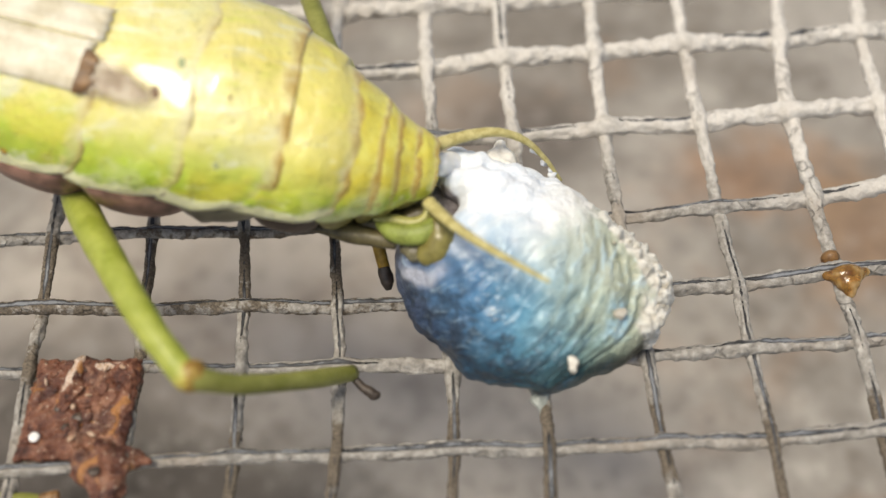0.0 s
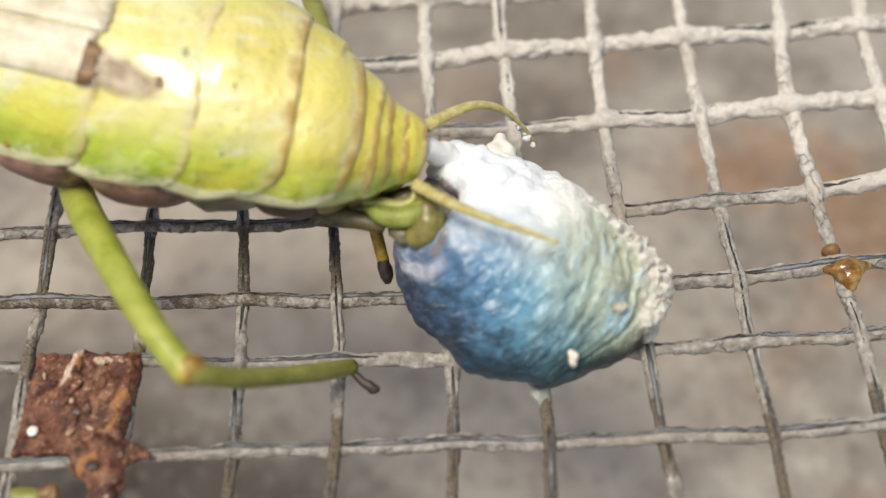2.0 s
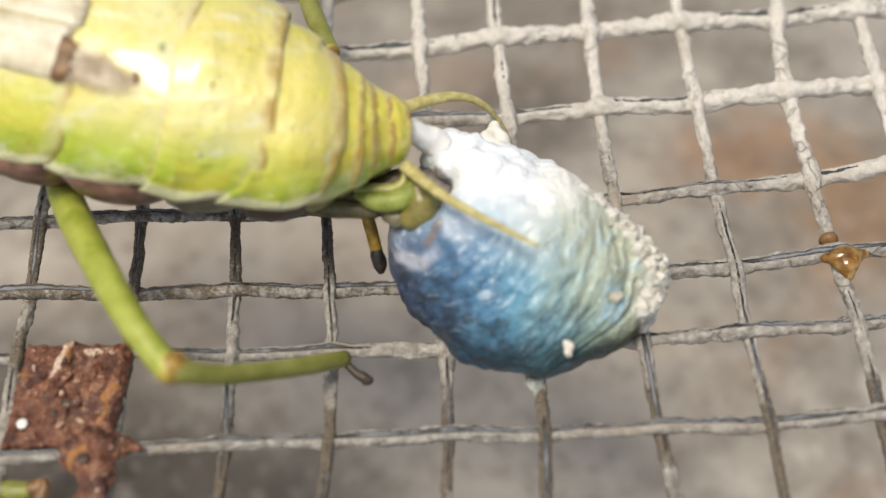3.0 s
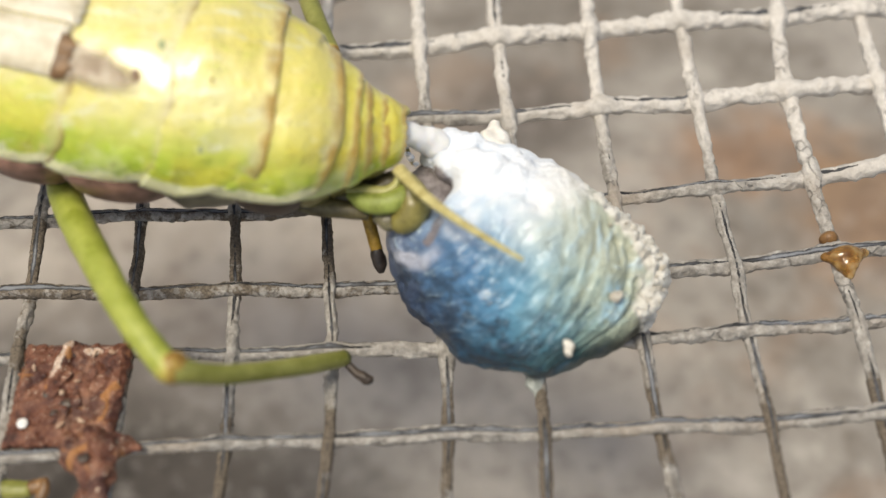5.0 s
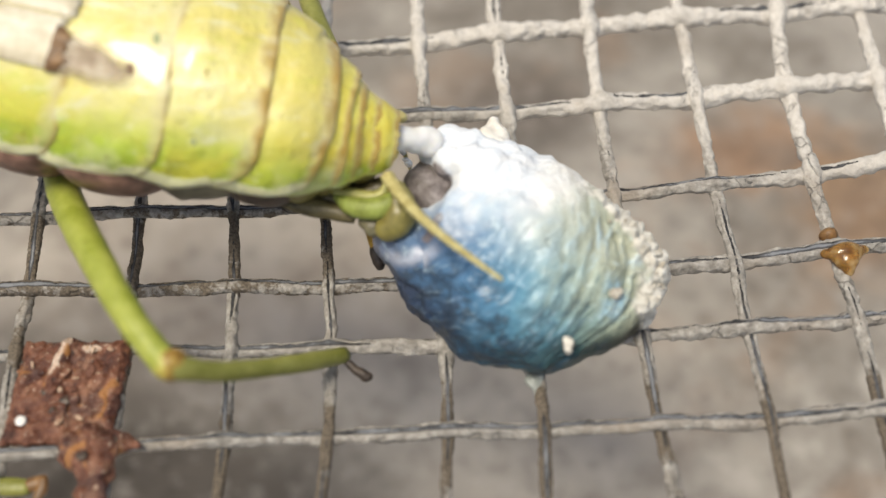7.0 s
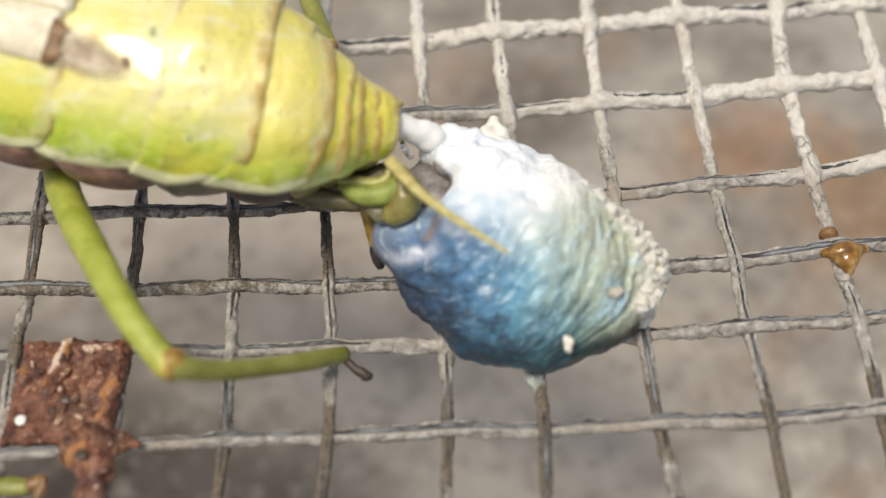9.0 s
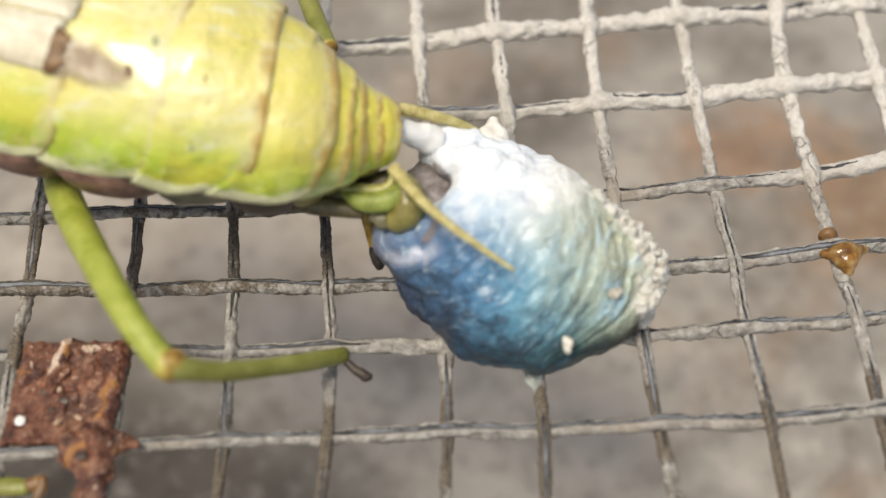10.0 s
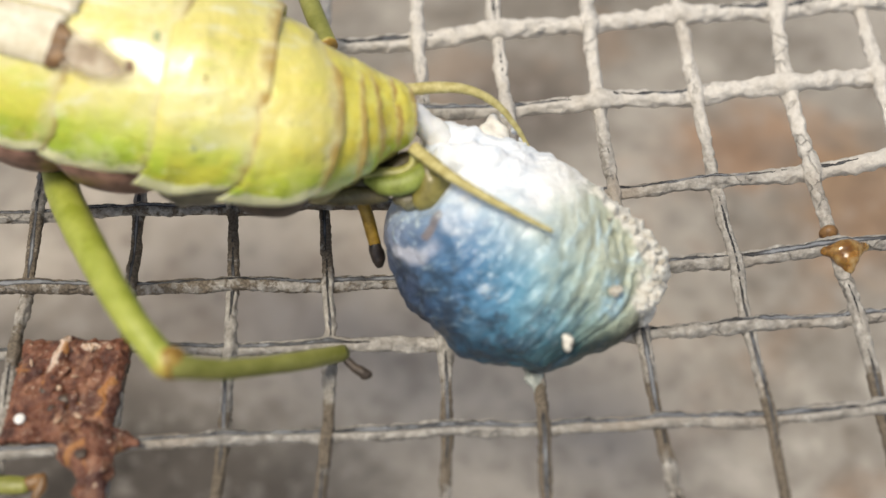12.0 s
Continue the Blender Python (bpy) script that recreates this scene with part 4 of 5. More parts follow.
    crust = part("loose_crust", bm, CRUST, thing, "loose cream crumbs of dried foam")
    fuse(crust, 0.09, 1)
    ruffle(crust, 0.28, 0.25)
    bm = bmesh.new()
    lump(bm, (1.45, -6.85, 3.65), (0.26, 0.46, 0.34), (0, 0, 10), 1.1, 1.8, 3, 3)
    part("foam_fleck", bm, CRUST, thing)
    bm = bmesh.new()
    lump(bm, (4.2, -4.35, 5.1), (0.45, 0.36, 0.3), (0, 0, 30), 0.8, 1.6, 3, 7)
    part("foam_fleck", bm, CRUST, thing)
    # dark mass closing the hollow, coloured for the shade in its depth
    bm = bmesh.new()
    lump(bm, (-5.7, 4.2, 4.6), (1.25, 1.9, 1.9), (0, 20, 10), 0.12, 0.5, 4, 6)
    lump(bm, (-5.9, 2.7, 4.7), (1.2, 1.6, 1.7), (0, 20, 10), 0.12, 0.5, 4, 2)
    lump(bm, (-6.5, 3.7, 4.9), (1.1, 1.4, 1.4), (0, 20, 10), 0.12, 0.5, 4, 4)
    wall = part("hollow_wall", bm, HOLLOWFOAM, thing, "brown-grey wet wall of the hollow, shade painted in")
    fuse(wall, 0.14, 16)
    ruffle(wall, 0.5, 0.2)
    bm = bmesh.new()
    tube(bm, [(-1.9, 4.9, 5.3), (-1.85, 6.3, 6.0), (-1.7, 7.7, 6.2)], [1.4, 1.15, 0.85, 0.66, 0.42], 40, 22, 1.0, 0.55, 1.5)
    part("froth_tuft", bm, CREAM, thing, "froth tuft caught on a wire crossing")
    bm = bmesh.new()
    tube(bm, [(-0.45, -5.4, -0.1), (-0.35, -6.6, 0.1), (-0.3, -7.5, 0.1), (-0.25, -8.0, 0.0)], [0.9, 0.62, 0.5, 0.42, 0.3], 24, 16, 0.8, 0.6, 1.6)
    part("foam_drip", bm, GREYFOAM, thing, "foam run down a wire")
    # fresh lobe under the abdomen, still moving
    bm = bmesh.new()
    loops = []
    for i in range(61):
        s = 0.62 + 0.377 * i / 60
        c = OLD_END + EGG_AXIS * s + Vector((0, 0, 0.6))
        row = [(egg(s, 360 * k / 80 - 90), 360 * k / 80 - 90) for k in range(80)]
        loops.append([c + (p - c) * (0.56 + 0.37 * clamp((p.z - 1.6) / 2.8)) * (0.82 + 0.18 * clamp((s - 0.62) / 0.22)) * (1 - 0.30 * clamp((a - 50) / 30)) for p, a in row])
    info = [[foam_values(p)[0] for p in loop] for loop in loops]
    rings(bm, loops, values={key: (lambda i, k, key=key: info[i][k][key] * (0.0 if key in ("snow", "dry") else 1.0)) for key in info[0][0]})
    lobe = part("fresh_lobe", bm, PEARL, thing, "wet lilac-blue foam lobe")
    bm = bmesh.new()
    for k, (x, y, r) in enumerate(((0.3, 0.0, 0.74), (0.8, 0.05, 0.76), (1.3, 0.0, 0.74), (1.9, 0.05, 0.85), (2.5, 0.0, 0.95))):
        lump(bm, (x, y, -0.05 * x), (r, r, r), (0, 0, 0), 0.12, 0.9, 3, k * 1.3)
    strand = part("froth_strand", bm, LITFROTH, thing, "white froth strand drawn out by the abdomen")
    fuse(strand, 0.13, 22)
    ruffle(strand, 0.8, 0.2)
    return thing, lobe, strand


egg_case, fresh_lobe, froth_strand = build_egg_case()

# ---- the mantis ----
OX, OY = -14.2, 0.1
AXIS = [(-46, 12.6, 11.0), (-37, 8.4, 11.2), (-29.4, 5.3, 10.9), (-22.1, 2.6, 10.6), (-14.2, -0.4, 10.1), (-9.5, -2.6, 9.4), (-6.0, -3.4, 8.8), (-3.0, -3.7, 8.3), (-1.6, -3.9, 8.0)]
# x along the body: half width, half height
GIRTH = [(-46, 3.5, 3.2), (-40, 5.6, 4.8), (-33, 6.6, 5.4), (-26, 7.6, 6.5), (-20, 7.6, 6.6), (-14.2, 7.0, 6.2), (-9.5, 5.4, 5.2), (-6.0, 3.5, 3.6), (-4.2, 2.35, 2.5), (-3.0, 1.7, 1.8), (-1.6, 1.2, 1.2)]


def table(rows, x):
    for a, b in zip(rows, rows[1:]):
        if x <= b[0]:
            t = max(0.0, (x - a[0]) / (b[0] - a[0]))
            t = t * t * (3 - 2 * t) * 0.35 + t * 0.65
            return [p + (q - p) * t for p, q in zip(a, b)]
    return list(rows[-1])


def on_body(x, turn, grow=1.0, lift=0.0):
    """A point on the abdomen at x along it; turn: degrees from the spine, positive on the near side."""
    c = Vector(table(AXIS, x))
    d = Vector(table(AXIS, x + 0.6)) - Vector(table(AXIS, x - 0.6))
    d.normalize()
    side = Vector((d.y, -d.x, 0)).normalized()
    top = side.cross(d)
    if top.z < 0:
        top = -top
    _, w, h = table(GIRTH, x)
    a = radians(turn)
    return c + side * math.sin(a) * (w * grow + lift) + top * math.cos(a) * (h * grow + lift) - Vector((OX, OY, 0))


PLATES = [(-46.0, -38.0), (-38.0, -32.0), (-32.0, -26.2), (-26.2, -20.1), (-20.1, -15.3), (-15.3, -10.6), (-10.6, -7.7), (-7.7, -6.1), (-6.1, -5.1), (-5.1, -4.1), (-4.1, -3.0)]
# how far each plate's rear edge runs back or forward at a turn from the spine
SWEEP = [(-95, -1.0, -2.4), (-60, -0.7, -2.0), (-40, -0.5, -1.5), (-20, -0.3, -1.0), (0, -0.2, -0.4), (20, 0.05, 0.1), (40, 0.45, 0.5), (60, 0.5, 0.45), (72, 0.2, 0.1), (80, -0.25, -0.4), (95, -1.2, -1.5)]


def sweep(index, turn):
    """Shift in x of the rear edge of a plate."""
    _, even, skew = table(SWEEP, turn)
    if index < 4:
        return even
    if index == 5:
        return skew
    if index == 4:
        return even + 0.3 * (skew - even)
    if index == 6:
        return 0.5 * even + 0.45 * math.exp(-((turn - 12) / 32) ** 2)
    return 0.12 * even


def tergite(index, x0, x1, mantis, small):
    """A back plate that overlaps the next one, with a thin turned-in edge."""
    bm = bmesh.new()
    n, m, reach = 34, 84, 88 if not small else 92
    loops, info = [], []
    for i in range(n + 1):
        t = i / n
        g = 0.996 + 0.007 * t ** 0.6 + 0.011 * math.sin(math.pi * t)
        if index > 4:
            g += (0.009 if not small else 0.014) * t * t
        if t > 0.94:
            g -= 0.006 * (t - 0.94) / 0.06
        row, inf = [], []
        for k in range(m + 1):
            turn = -reach + 2 * reach * k / m
            wave = (0.25 if not small else 0.3) * noise.noise((turn * (0.03 if not small else 0.09), x0 * 1.3, t * 1.5))
            a, b = x0 - 0.5 + sweep(index - 1, turn), x1 + sweep(index, turn)
            # the free side edge dips between the corners; small plates end in a blunt tooth
            low = max(0.0, (abs(turn) / reach - 0.78) / 0.22)
            droop = low * ((4.0 * math.sin(math.pi * min(1.0, t * 1.1)) - 3.0 * t * t) if not small else 5.0 * math.sin(math.pi * t) - 5.0 * t ** 3)
            dent = 0.10 * noise.noise((x0 + t * 3, turn * 0.05, 6)) * (0 if small else 1)
            p = on_body(a + (b - a) * t + wave * t * 0.5, turn + (droop if turn > 0 else -droop), g, 0.05 * noise.noise((x0 + t * 2.4, turn * 0.06, 3)) + dent)
            row.append(p)
            inf.append((t, abs(turn) / reach))
        loops.append(row)
        info.append(inf)
    rings(bm, loops, closed=False, values={"along": lambda i, k: info[i][k][0], "around": lambda i, k: info[i][k][1], "rim": lambda i, k: 0.2 if small else 1.0, "stain": lambda i, k: 1.0 if x0 > -19 else 0.25, "tail": lambda i, k: max(0.0, min(1.0, (x0 + 12) / 4))})
    ob = part("tergite", bm, SKIN, mantis)
    solid = ob.modifiers.new("thickness", "SOLIDIFY")
    solid.thickness, solid.offset = 0.08 * MM, -1
    return ob


def sternite(x0, x1, material, mantis):
    """A belly plate, showing as a lobe below the back plate's edge."""
    bm = bmesh.new()
    n, m = 20, 40
    loops = []
    for i in range(n + 1):
        t = i / n
        x = x0 - 1.0 + (x1 - x0 + 0.15) * t
        swell = 0.85 + 0.15 * math.sin(math.pi * min(1, t * 1.03)) ** 0.5
        loops.append([on_body(x, 360 * k / m, swell * ((1.035 if x0 < -16 else 0.99) if 86 < 360 * k / m < 274 else 0.86), 0.06 * noise.noise((x, k * 0.3, 1))) for k in range(m)])
    rings(bm, loops)
    return part("sternite", bm, material, mantis)


def build_mantis():
    mantis = empty("mantis", pose(OX * MM, OY * MM, 0))
    tagged(mantis, "yellow-green female mantis abdomen laying eggs on wire mesh", "insect")
    plates = []
    tones = [DARK, DARK, DARK, BROWN, BROWN, GREYISH, DARK, OLIVE, OLIVE, OLIVE, OLIVE]
    for i, (a, b) in enumerate(PLATES):
        bent = max(0.0, min(1.0, (a + 17.2) / 12.0))
        plates.append((tergite(i, a, b, mantis, i > 6), bent))
        plates.append((sternite(a, b, tones[i], mantis), bent))
    return mantis, plates


mantis, plates = build_mantis()
SPOT = plain("grey_spot", (0.28, 0.33, 0.16), (0.42, 0.46, 0.22), 0.4, 0.45, 0.4, 0.03)


def spot(plate, x, turn, size, material):
    """A small dark mark grown into a back plate."""
    bm = bmesh.new()
    at = on_body(x, turn, 1.006)
    out = (on_body(x, turn, 1.1) - at).normalized()
    lump(bm, (0, 0, 0), (size, size * 0.8, 0.06), (0, 0, turn), 0.4, 1.5, 3, x)
    turned = out.to_track_quat("Z", "X").to_matrix()
    for v in bm.verts:
        v.co = turned @ v.co + at
    part("spot", bm, material, plates[2 * plate][0])


spot(5, -12.9, 58, 0.28, SPOT)
spot(4, -16.4, 16, 0.30, SPOT)
spot(4, -17.1, 32, 0.36, WINGBROWN)
spot(3, -25.0, 80, 0.26, OCHRE)
spot(4, -18.3, 52, 0.12, OCHRE)
spot(5, -13.3, 24, 0.16, OCHRE)


def rel(points):
    return [(x - OX, y - OY, z) for x, y, z in points]


def build_tail(mantis):
    """The soft parts at the abdomen's end."""
    moving = []
    bm = bmesh.new()
    tube(bm, rel([(-6.63, -6.36, 6.9), (-5.67, -7.05, 6.9), (-4.53, -7.39, 7.0), (-3.55, -7.22, 7.2), (-3.07, -6.59, 7.5)]), [0.20, 0.50, 0.62, 0.68, 0.62, 0.40], 36, 22, 1.0, 0.16, 0.6)
    moving.append(part("lower_valve", bm, GREEN, mantis, "lime-green valve below the tip"))
    bm = bmesh.new()
    tube(bm, rel([(-6.79, -6.19, 7.2), (-5.67, -6.41, 7.3), (-4.57, -6.78, 7.4), (-3.83, -6.67, 7.6), (-3.59, -6.27, 7.9)]), [0.16, 0.30, 0.32, 0.26, 0.18], 36, 16, 0.8, 0.12, 0.9)
    moving.append(part("upper_valve", bm, LIP, mantis, "pale olive lip of the opening"))
    bm = bmesh.new()
    lump(bm, (-4.22 - OX, -5.81 - OY, 6.9), (1.0, 0.6, 0.45), (0, 0, 18), 0.15, 0.8, 4, 5)
    lump(bm, (-5.18 - OX, -5.74 - OY, 5.9), (2.0, 1.15, 0.9), (0, 0, -12), 0.12, 0.8, 4, 8)
    lump(bm, (-6.7 - OX, -5.77 - OY, 5.9), (1.8, 0.9, 0.8), (0, 0, -20), 0.12, 0.8, 4, 2)
    moving.append(part("cavity_fold", bm, BELLY, mantis, "dark olive-brown fold in the opening"))
    bm = bmesh.new()
    for k, (x, y, z) in enumerate([(-3.11, -6.45, 7.2), (-2.89, -7.06, 7.0), (-2.84, -7.65, 6.8), (-3.11, -8.09, 6.5), (-3.6, -8.28, 6.2)]):
        r = (0.80, 0.98, 1.04, 0.98, 0.82)[k]
        lump(bm, (x - OX, y - OY, z), (r, r, r), (0, 0, 0), 0.08, 0.8, 3, k * 2.3)
    organ = part("ovipositor", bm, OLIVE, mantis, "olive-brown wet egg-laying organ")
    fuse(organ, 0.13, 24)
    moving.append(organ)
    bm = bmesh.new()
    for k, (x, y, z) in enumerate([(-3.99, -7.99, 6.0), (-4.52, -7.84, 5.9), (-4.97, -7.55, 5.9), (-4.23, -7.46, 5.9)]):
        r = (0.62, 0.60, 0.42, 0.62)[k]
        lump(bm, (x - OX, y - OY, z), (r, r, r), (0, 0, 0), 0.25, 1.3, 3, k * 1.7)
    snout = part("valve_tip", bm, SNOUT, mantis, "grey-olive mottled valve tip")
    fuse(snout, 0.12, 8)
    moving.append(snout)
    bm = bmesh.new()
    tube(bm, rel([(-11.34, -5.45, 6.3), (-9.36, -6.14, 6.2), (-7.7, -6.62, 6.2), (-6.39, -6.91, 6.1), (-5.48, -7.18, 5.9)]), [0.3, 0.5, 0.62, 0.6, 0.42], 30, 18, 0.8, 0.25, 0.8)
    moving.append(part("belly_fold", bm, BELLY, mantis, "olive-brown fold under the tip"))
    bm = bmesh.new()
    lump(bm, (-3.75 - OX, -3.7 - OY, 8.4), (1.1, 1.55, 1.5), (0, 0, -15), 0.14, 0.8, 4, 3)
    layers = [bm.verts.layers.float.new(k) for k in ("along", "around", "rim", "stain", "tail")]
    for v in bm.verts:
        for layer, value in zip(layers, (0.5, 0.3, 0.0, 0.8, 1.0)):
            v[layer] = value
    moving.append(part("end_plate", bm, SKIN, mantis, "wrinkled yellow end plate"))
    return moving


tail_parts = build_tail(mantis)


def cercus(mantis, length, sag, far):
    """A hairy tapered feeler, its root at its origin, pointing along x."""
    bm = bmesh.new()
    pts = [(length * u, sag * math.sin(math.pi * u) * (1 - 0.2 * u), (1.6 if far else 0.8) * math.sin(math.pi * u)) for u in (0, 0.2, 0.4, 0.6, 0.8, 1.0)]
    tube(bm, pts, [0.42, 0.36, 0.30, 0.25, 0.19, 0.11], 60, 12, 0.8, 0.12, 2.2)
    ob = part("cercus", bm, STRAW, mantis, "straw-yellow segmented cercus")
    if far:
        bm = bmesh.new()
        rng = random.Random(3)
        for k in range(7):
            u = 0.70 + 0.045 * k + rng.uniform(-0.02, 0.02)
            lump(bm, (length * u, sag * math.sin(math.pi * u) - rng.uniform(0.08, 0.24), 1.6 * math.sin(math.pi * u) - 0.2), [rng.uniform(0.10, 0.26) for _ in range(3)], rough=1.0, grain=2.5, detail=2, seed=k)
        part("froth_fleck", bm, FROTH, ob, "white froth flecks")
    return ob


near_cercus, far_cercus = cercus(mantis, 9.6, -0.9, False), cercus(mantis, 8.6, 1.1, True)


def build_wings(mantis):
    """Worn wing ends lying on the back."""
    def strip(x0, x1, a0, a1, lift, name, material, label="", curl=0.0, taper=0.0):
        bm = bmesh.new()
        n, m = 40, 18
        loops = []
        for i in range(n + 1):
            t = i / n
            row = []
            for k in range(m + 1):
                u = k / m
                x = x0 + (x1 - x0) * t + 0.5 * noise.noise((u * 4, t * 2, x0)) * t
                mid = (a0 + a1) / 2
                turn = mid + (a0 - mid + (a1 - a0) * u) * max(0.12, 1 - taper * max(0, (t - 0.35) / 0.65) ** 2.2) + curl * t
                p = on_body(x, turn, 1.02, lift + 0.10 * noise.noise((x * 0.6, turn * 0.12, 4)) + 0.06 * math.sin(u * math.pi * 2) ** 2)
                row.append(p)
            loops.append(row)
        rings(bm, loops, closed=False, values={"fade": lambda i, k: min(1.0, 2.2 * min(k / m, 1 - k / m)) * min(1.0, 2.0 * (1 - i / n))})
        ob = part(name, bm, material, mantis, label)
        solid = ob.modifiers.new("thickness", "SOLIDIFY")
        solid.thickness, solid.offset = 0.05 * MM, 1
        return ob
    strip(-46, -20.3, 18, 40.5, 0.03, "wing", BEIGE, "pale beige folded wing")
    strip(-46, -20.2, 1, 17, -0.07, "wing", BEIGE, "pale beige folded wing")
    strip(-20.7, -16.2, 20, 43, 0.0, "hind_wing_tip", MEMBRANE, "clear brownish wing membrane", curl=4, taper=0.85)
    strip(-20.75, -19.95, 22, 41, 0.1, "wing_tip", WINGBROWN, "dark brown torn wing end", taper=0.4)


build_wings(mantis)


def build_legs(mantis):
    def joint(n, at, width=0.12):
        return {"joint": lambda i, k: max(0.0, 1 - abs(i / (n - 1) - at) / width)}
    legs = []
    # hind leg on the near side, its foot on a crossing
    bm = bmesh.new()
    tube(bm, rel([(-26.1, 1.0, 5.6), (-24.3, -4.05, 7.0), (-21.4, -9.6, 8.6), (-18.75, -14.2, 9.4), (-16.8, -16.85, 9.2), (-16.3, -17.2, 9.1)]), [0.95, 1.02, 0.98, 0.88, 0.78, 0.78, 0.6], 50, 18, 1.0, 0.05, 0.9, joint(50, 0.97, 0.22))
    leg = part("hind_leg", bm, LEG, mantis, "green hind leg, bent at the knee")
    bm = bmesh.new()
    tube(bm, rel([(-16.9, -16.9, 9.2), (-15.85, -17.15, 8.8), (-13.95, -16.6, 7.0), (-10.95, -14.9, 3.9), (-8.6, -13.15, 1.1)]), [0.8, 0.72, 0.6, 0.56, 0.54, 0.56, 0.5], 44, 16, 1.0, 0.05, 0.9, joint(44, 0.0, 0.2))
    part("tibia", bm, SHIN, leg, "olive-green shin")
    bm = bmesh.new()
    tube(bm, rel([(-8.75, -13.2, 1.1), (-8.05, -14.0, 0.85), (-7.35, -14.5, 0.7)]), [0.27, 0.24, 0.25, 0.33, 0.30], 20, 12, 1.0, 0.15, 2.0)
    lump(bm, (-7.38 - OX, -14.5 - OY, 0.68), (0.38, 0.32, 0.30), rough=0.3)
    part("tarsus", bm, TARSUS, leg, "dark brown foot")
    bm = bmesh.new()
    lump(bm, (-16.45 - OX, -16.95 - OY, 9.1), (0.95, 0.85, 0.85), (0, 20, -30), 0.2, 0.7, 4, 2)
    part("knee", bm, KNEE, leg, "yellow-brown knee joint")
    legs.append(leg)
    # leg on the far side
    bm = bmesh.new()
    tube(bm, rel([(-8.9, 6.8, 5.6), (-9.7, 9.3, 5.4), (-11.0, 14.3, 4.8), (-12.4, 20.0, 3.6), (-13.4, 24.6, 1.2)]), [0.62, 0.68, 0.66, 0.6, 0.5], 44, 14, 1.0, 0.05, 0.9, joint(44, 0.0, 0.05))
    leg = part("hind_leg", bm, SHIN, mantis, "straight olive-green hind leg")
    legs.append(leg)
    # dark-tipped foot showing between belly and egg case
    bm = bmesh.new()
    tube(bm, rel([(-8.0, -2.6, 5.0), (-7.0, -4.6, 3.6), (-6.5, -6.3, 1.9)]), [0.45, 0.42, 0.4, 0.38], 22, 12, 1.0, 0.08, 1.5)
    leg = part("middle_leg", bm, OCHRE, mantis, "ochre foot of a middle leg")
    bm = bmesh.new()
    tube(bm, rel([(-6.52, -6.2, 2.0), (-6.4, -6.8, 1.4), (-6.3, -7.25, 0.85)]), [0.38, 0.44, 0.42, 0.2], 16, 12, 1.0, 0.2, 2.0)
    part("claw", bm, BLACK, leg, "black claw tip")
    legs.append(leg)
    return legs


legs = build_legs(mantis)


# ---- a green shoot at the mesh below the plate ----
def build_shoot():
    thing = empty("green_shoot", pose(-0.0281, -0.0198, 0))
    tagged(thing, "small green shoot with a dry brown end on the mesh", "plant shoot")
    bm = bmesh.new()
    tube(bm, [(-6, 0.6, -0.9), (-3.0, 0.45, -0.5), (1.5, 0.05, -0.1)], [0.75, 0.7, 0.5], 24, 12, 0.7, 0.15, 1.0, {"joint": lambda i, k: 0.0})
    part("stem", bm, SHIN, thing)
    bm = bmesh.new()
    tube(bm, [(1.2, 0.05, -0.1), (1.9, 0.2, 0.0), (2.3, 0.35, 0.2), (2.2, -0.3, 0.1), (2.0, -0.9, 0.0)], [0.42, 0.36, 0.30, 0.3, 0.2], 22, 10, 0.7, 0.6, 1.4)
    part("dry_end", bm, WINGBROWN, thing, "dry brown torn end")


build_shoot()

# ---- what moves ----
# seconds, shift x and y in millimetres, turn in degrees
BODY = (
    (0, 0.000, 0.000, 0.000),
    (0.5, 0.042, -0.170, -0.705),
    (1, 0.002, -0.293, -2.327),
    (1.5, 0.001, -0.244, -2.579),
    (2, 0.226, 0.291, 1.426),
    (2.5, 0.178, -0.291, 0.243),
    (2.8, 0.178, -0.291, 0.243),
    (2.9, -0.395, -0.229, 1.440),
    (3, -0.395, -0.229, 1.440),
    (5, -0.443, -0.045, 2.049),
    (5.5, -0.594, -0.015, 1.614),
    (6, -0.514, 0.055, 2.107),
    (6.5, -0.449, 0.037, 1.779),
    (7, -0.609, 0.118, 1.114),
    (9, -0.824, 0.498, 0.508),
    (9.5, -0.644, 0.181, 0.235),
    (10, -0.617, -0.103, 0.368),
    (10.5, -0.741, 0.404, 0.988),
    (11, -0.521, 0.270, 0.449),
    (11.5, -0.371, -0.223, -0.275),
    (12, -0.468, 0.020, -0.227),
)
TAIL = (
    (0, 0.000, 0.000, 0.000),
    (0.5, 0.063, 0.607, 5.618),
    (1, -0.077, 2.025, 17.764),
    (1.5, -0.992, 0.760, 3.352),
    (2, -1.001, 0.292, -0.851),
    (2.5, -0.900, -0.166, -4.581),
    (2.8, -0.900, -0.166, -4.581),
    (2.9, -0.856, 1.380, 9.334),
    (3, -0.856, 1.380, 9.334),
    (5, -1.116, 0.833, 3.572),
    (5.5, -0.981, 0.791, 3.664),
    (6, -1.056, 0.306, -0.920),
    (6.5, -1.046, 0.728, 2.878),
    (7, -1.307, 0.137, -3.283),
    (9, -1.025, 0.882, 4.322),
    (9.5, -1.036, 0.526, 1.113),
    (10, -1.078, 1.069, 5.798),
    (10.5, -0.607, 1.354, 9.966),
    (11, -0.892, 1.066, 6.417),
    (11.5, -0.570, 1.204, 8.757),
    (12, -0.319, 2.235, 18.806),
)
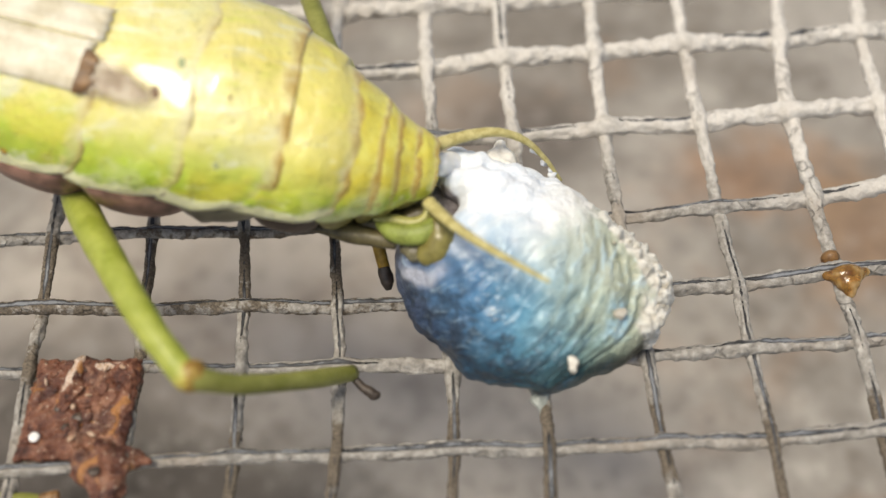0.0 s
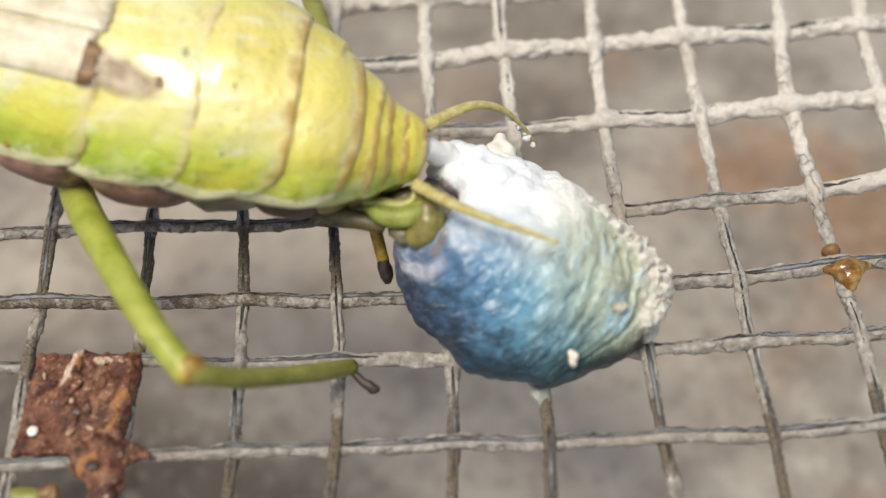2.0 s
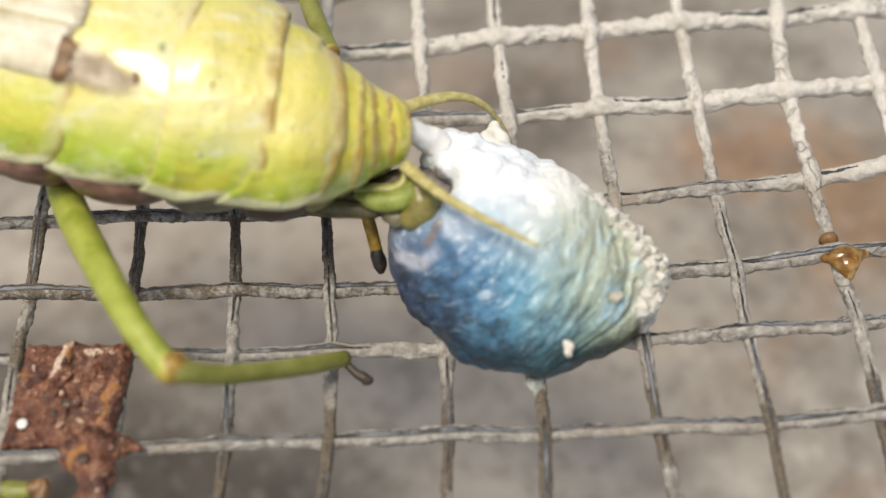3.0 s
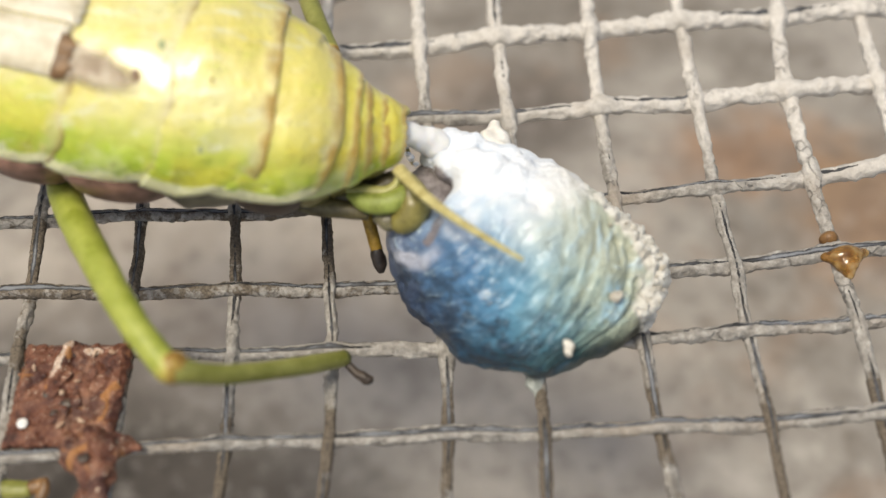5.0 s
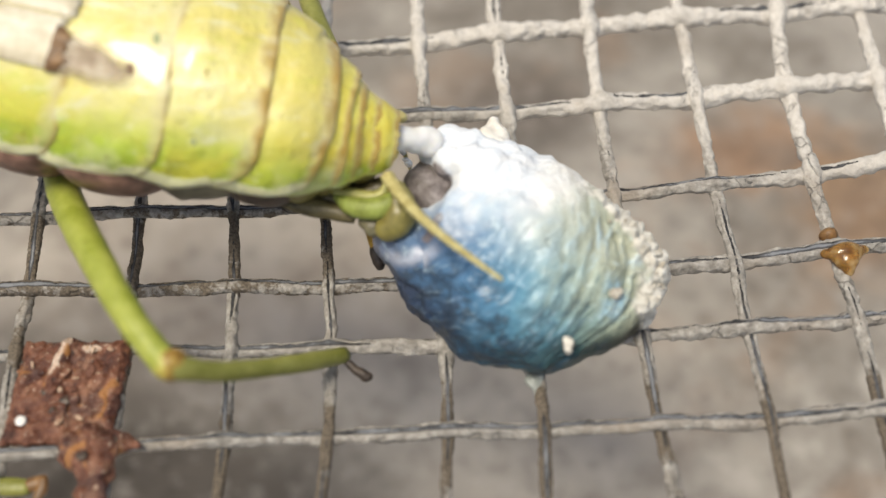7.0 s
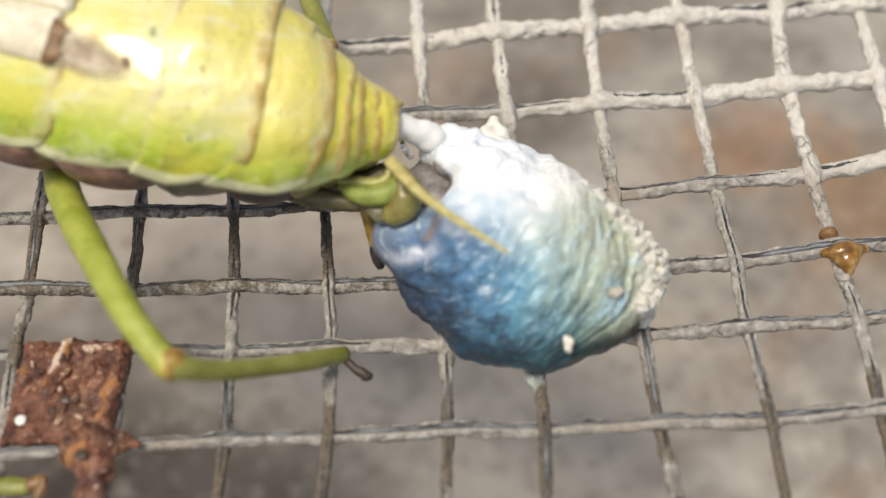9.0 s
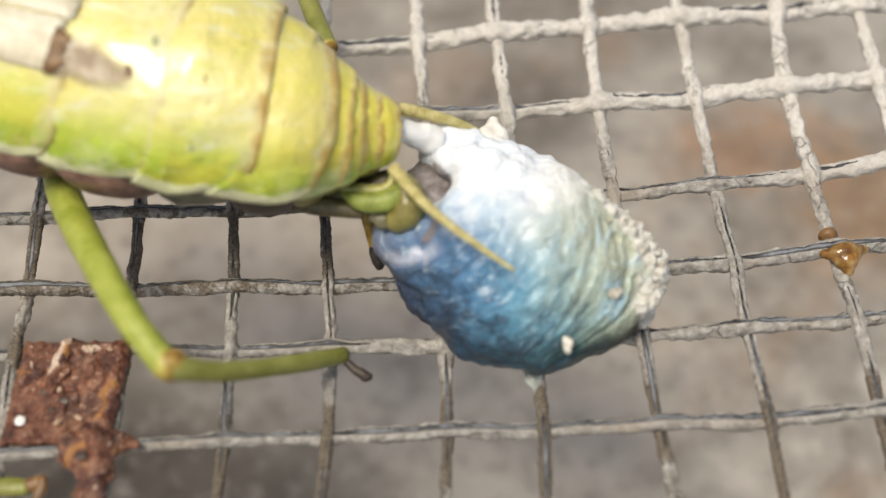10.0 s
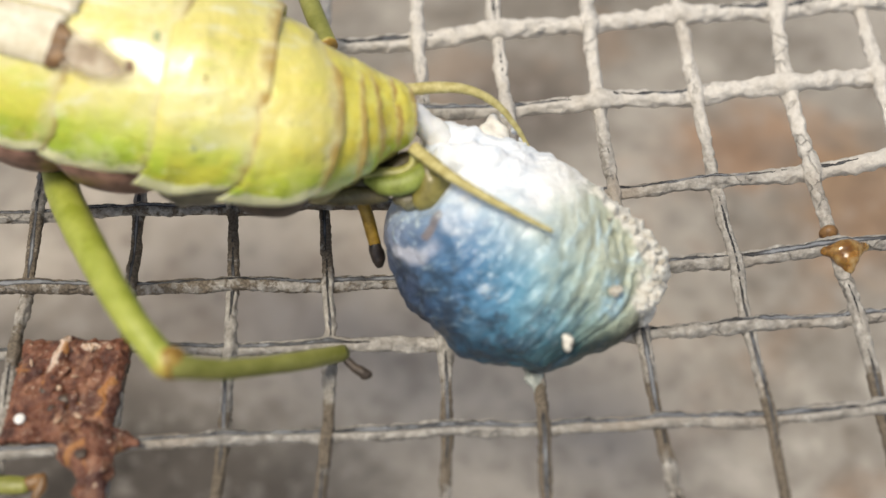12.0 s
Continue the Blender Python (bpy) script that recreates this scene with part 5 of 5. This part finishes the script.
CERCUS_NEAR = (
    (0, -48.261, 10.815, 0.000),
    (0.5, -47.265, 13.840, 0.000),
    (1, -22.008, 9.797, 0.000),
    (1.5, -40.782, 5.107, 0.000),
    (2, -37.286, 8.722, 0.000),
    (2.5, -37.075, 13.688, 0.000),
    (2.8, -37.075, 13.688, 0.000),
    (2.9, -44.259, 4.551, 0.000),
    (3, -44.259, 4.551, 0.000),
    (5, -48.983, 3.357, 0.000),
    (5.5, -56.492, 1.885, 0.000),
    (6, -52.389, 5.374, 0.000),
    (6.5, -50.877, 2.483, 0.000),
    (7, -52.522, 1.155, 0.000),
    (9, -50.393, 5.581, 0.000),
    (9.5, -53.533, 0.494, 0.000),
    (10, -49.158, -1.327, 0.000),
    (10.5, -43.546, -0.673, 0.000),
    (11, -49.636, -2.103, 0.000),
    (11.5, -47.369, -2.863, 0.000),
    (12, -38.973, -2.340, 0.000),
)
CERCUS_FAR = (
    (0, -1.789, -27.880, 0.000),
    (0.5, -19.756, -6.092, 0.000),
    (1, -10.843, -6.775, 0.000),
    (1.5, -2.456, -26.102, 0.000),
    (2, 14.658, -32.132, 0.000),
    (2.5, 4.013, -21.931, 0.000),
    (2.8, 4.013, -21.931, 0.000),
    (2.9, 5.210, -38.310, 0.000),
    (3, 5.210, -38.310, 0.000),
    (5, 80.000, -75.000, 0.000),
    (5.5, 80.000, -75.000, 0.000),
    (6, 80.000, -75.000, 0.000),
    (6.5, 80.000, -75.000, 0.000),
    (7, 80.000, -75.000, 0.000),
    (9, 80.000, -75.000, 0.000),
    (9.5, 80.000, -75.000, 0.000),
    (10, 6.047, -44.636, 60.000),
    (10.5, 1.426, -47.793, 60.000),
    (11, 6.927, -46.650, 60.000),
    (11.5, -2.022, -25.341, 0.000),
    (12, -19.125, -23.356, 0.000),
)
LOBE = (
    (0, 0.000),
    (0.5, 0.074),
    (1, 0.333),
    (1.5, 0.259),
    (2, -0.222),
    (2.5, -0.222),
    (2.8, -0.222),
    (2.9, -0.074),
    (3, -0.074),
    (5, -0.25),
    (5.5, -0.35),
    (6, -0.80),
    (6.5, -0.70),
    (7, -1.0),
    (9, -1.1),
    (9.5, -1.370),
    (10, -1.037),
    (10.5, -0.704),
    (11, -0.815),
    (11.5, -0.741),
    (12, -0.296),
)


def about(px, py, dx, dy, turn):
    """A turn about an upright line through (px, py), then a shift, in millimetres and degrees."""
    return Matrix.Translation((( px + dx) * MM, (py + dy) * MM, 0)) @ pose(0, 0, 0, 0, 0, turn) @ Matrix.Translation((-px * MM, -py * MM, 0))


NEAR_ROOT = Vector((-3.52 - OX, -6.18 - OY, 8.5))
FAR_ROOT = Vector((-2.68 - OX, -1.91 - OY, 8.5))


def bent(weight, dx, dy, turn, pivot):
    w = weight
    return about(pivot[0], pivot[1], dx * w * w, dy * w * w, turn * w * 0.8)


def motions():
    body = [(t, pose((OX + x) * MM, (OY + y) * MM, 0, 0, 0, a)) for t, x, y, a in BODY]
    walk(mantis, body)
    for ob, weight in plates:
        if weight > 0:
            p = NEAR_ROOT.lerp(FAR_ROOT, 0.5)
            walk(ob, [(t, bent(weight, x, y, a, p)) for t, x, y, a in TAIL])
    tip = NEAR_ROOT.lerp(FAR_ROOT, 0.5)
    tail = [(t, bent(1.0, x, y, a, tip)) for t, x, y, a in TAIL]
    for ob in tail_parts:
        walk(ob, tail)
    for ob, root, table_of in ((near_cercus, NEAR_ROOT, CERCUS_NEAR), (far_cercus, FAR_ROOT, CERCUS_FAR)):
        rows = []
        for (t, m), (_, yaw, pitch, roll) in zip(tail, table_of):
            at = m @ (root * MM)
            rows.append((t, Matrix.Translation(at) @ pose(0, 0, 0, roll, -pitch, yaw)))
        walk(ob, rows)
    # the feet stay where they hold the mesh; the near leg tips about its foot
    foot = Vector(((-7.3 - OX) * MM, (-14.5 - OY) * MM, 0.75 * MM))
    for k, leg in enumerate(legs):
        rows = []
        for (t, m) in body:
            stay = Matrix.Translation((OX * MM, OY * MM, 0))
            if k == 0 and t > 2.85:
                stay = stay @ Matrix.Translation(foot) @ pose(0, 0, 0, 0, -3.7, 0) @ Matrix.Translation(-foot)
            rows.append((t, m.inverted() @ stay))
        walk(leg, rows)
    base = egg_case.matrix_basis.inverted()
    walk(fresh_lobe, [(t, pose(x * MM, 0.12 * x * MM, 0)) for t, x in LOBE])
    rows = []
    for (t, m), (_, b) in zip(tail, body):
        end = base @ b @ m @ (NEAR_ROOT.lerp(FAR_ROOT, 0.62) * MM + Vector((0.0, -0.25 * MM, 0.35 * MM)))
        goal = Vector((-4.9, 5.9, 6.8)) * MM
        d = goal - end
        rows.append((t, Matrix.Translation(end) @ pose(0, 0, 0, 0, -math.degrees(math.atan2(d.z, math.hypot(d.x, d.y))), math.degrees(math.atan2(d.y, d.x)))))
    walk(froth_strand, rows)


motions()
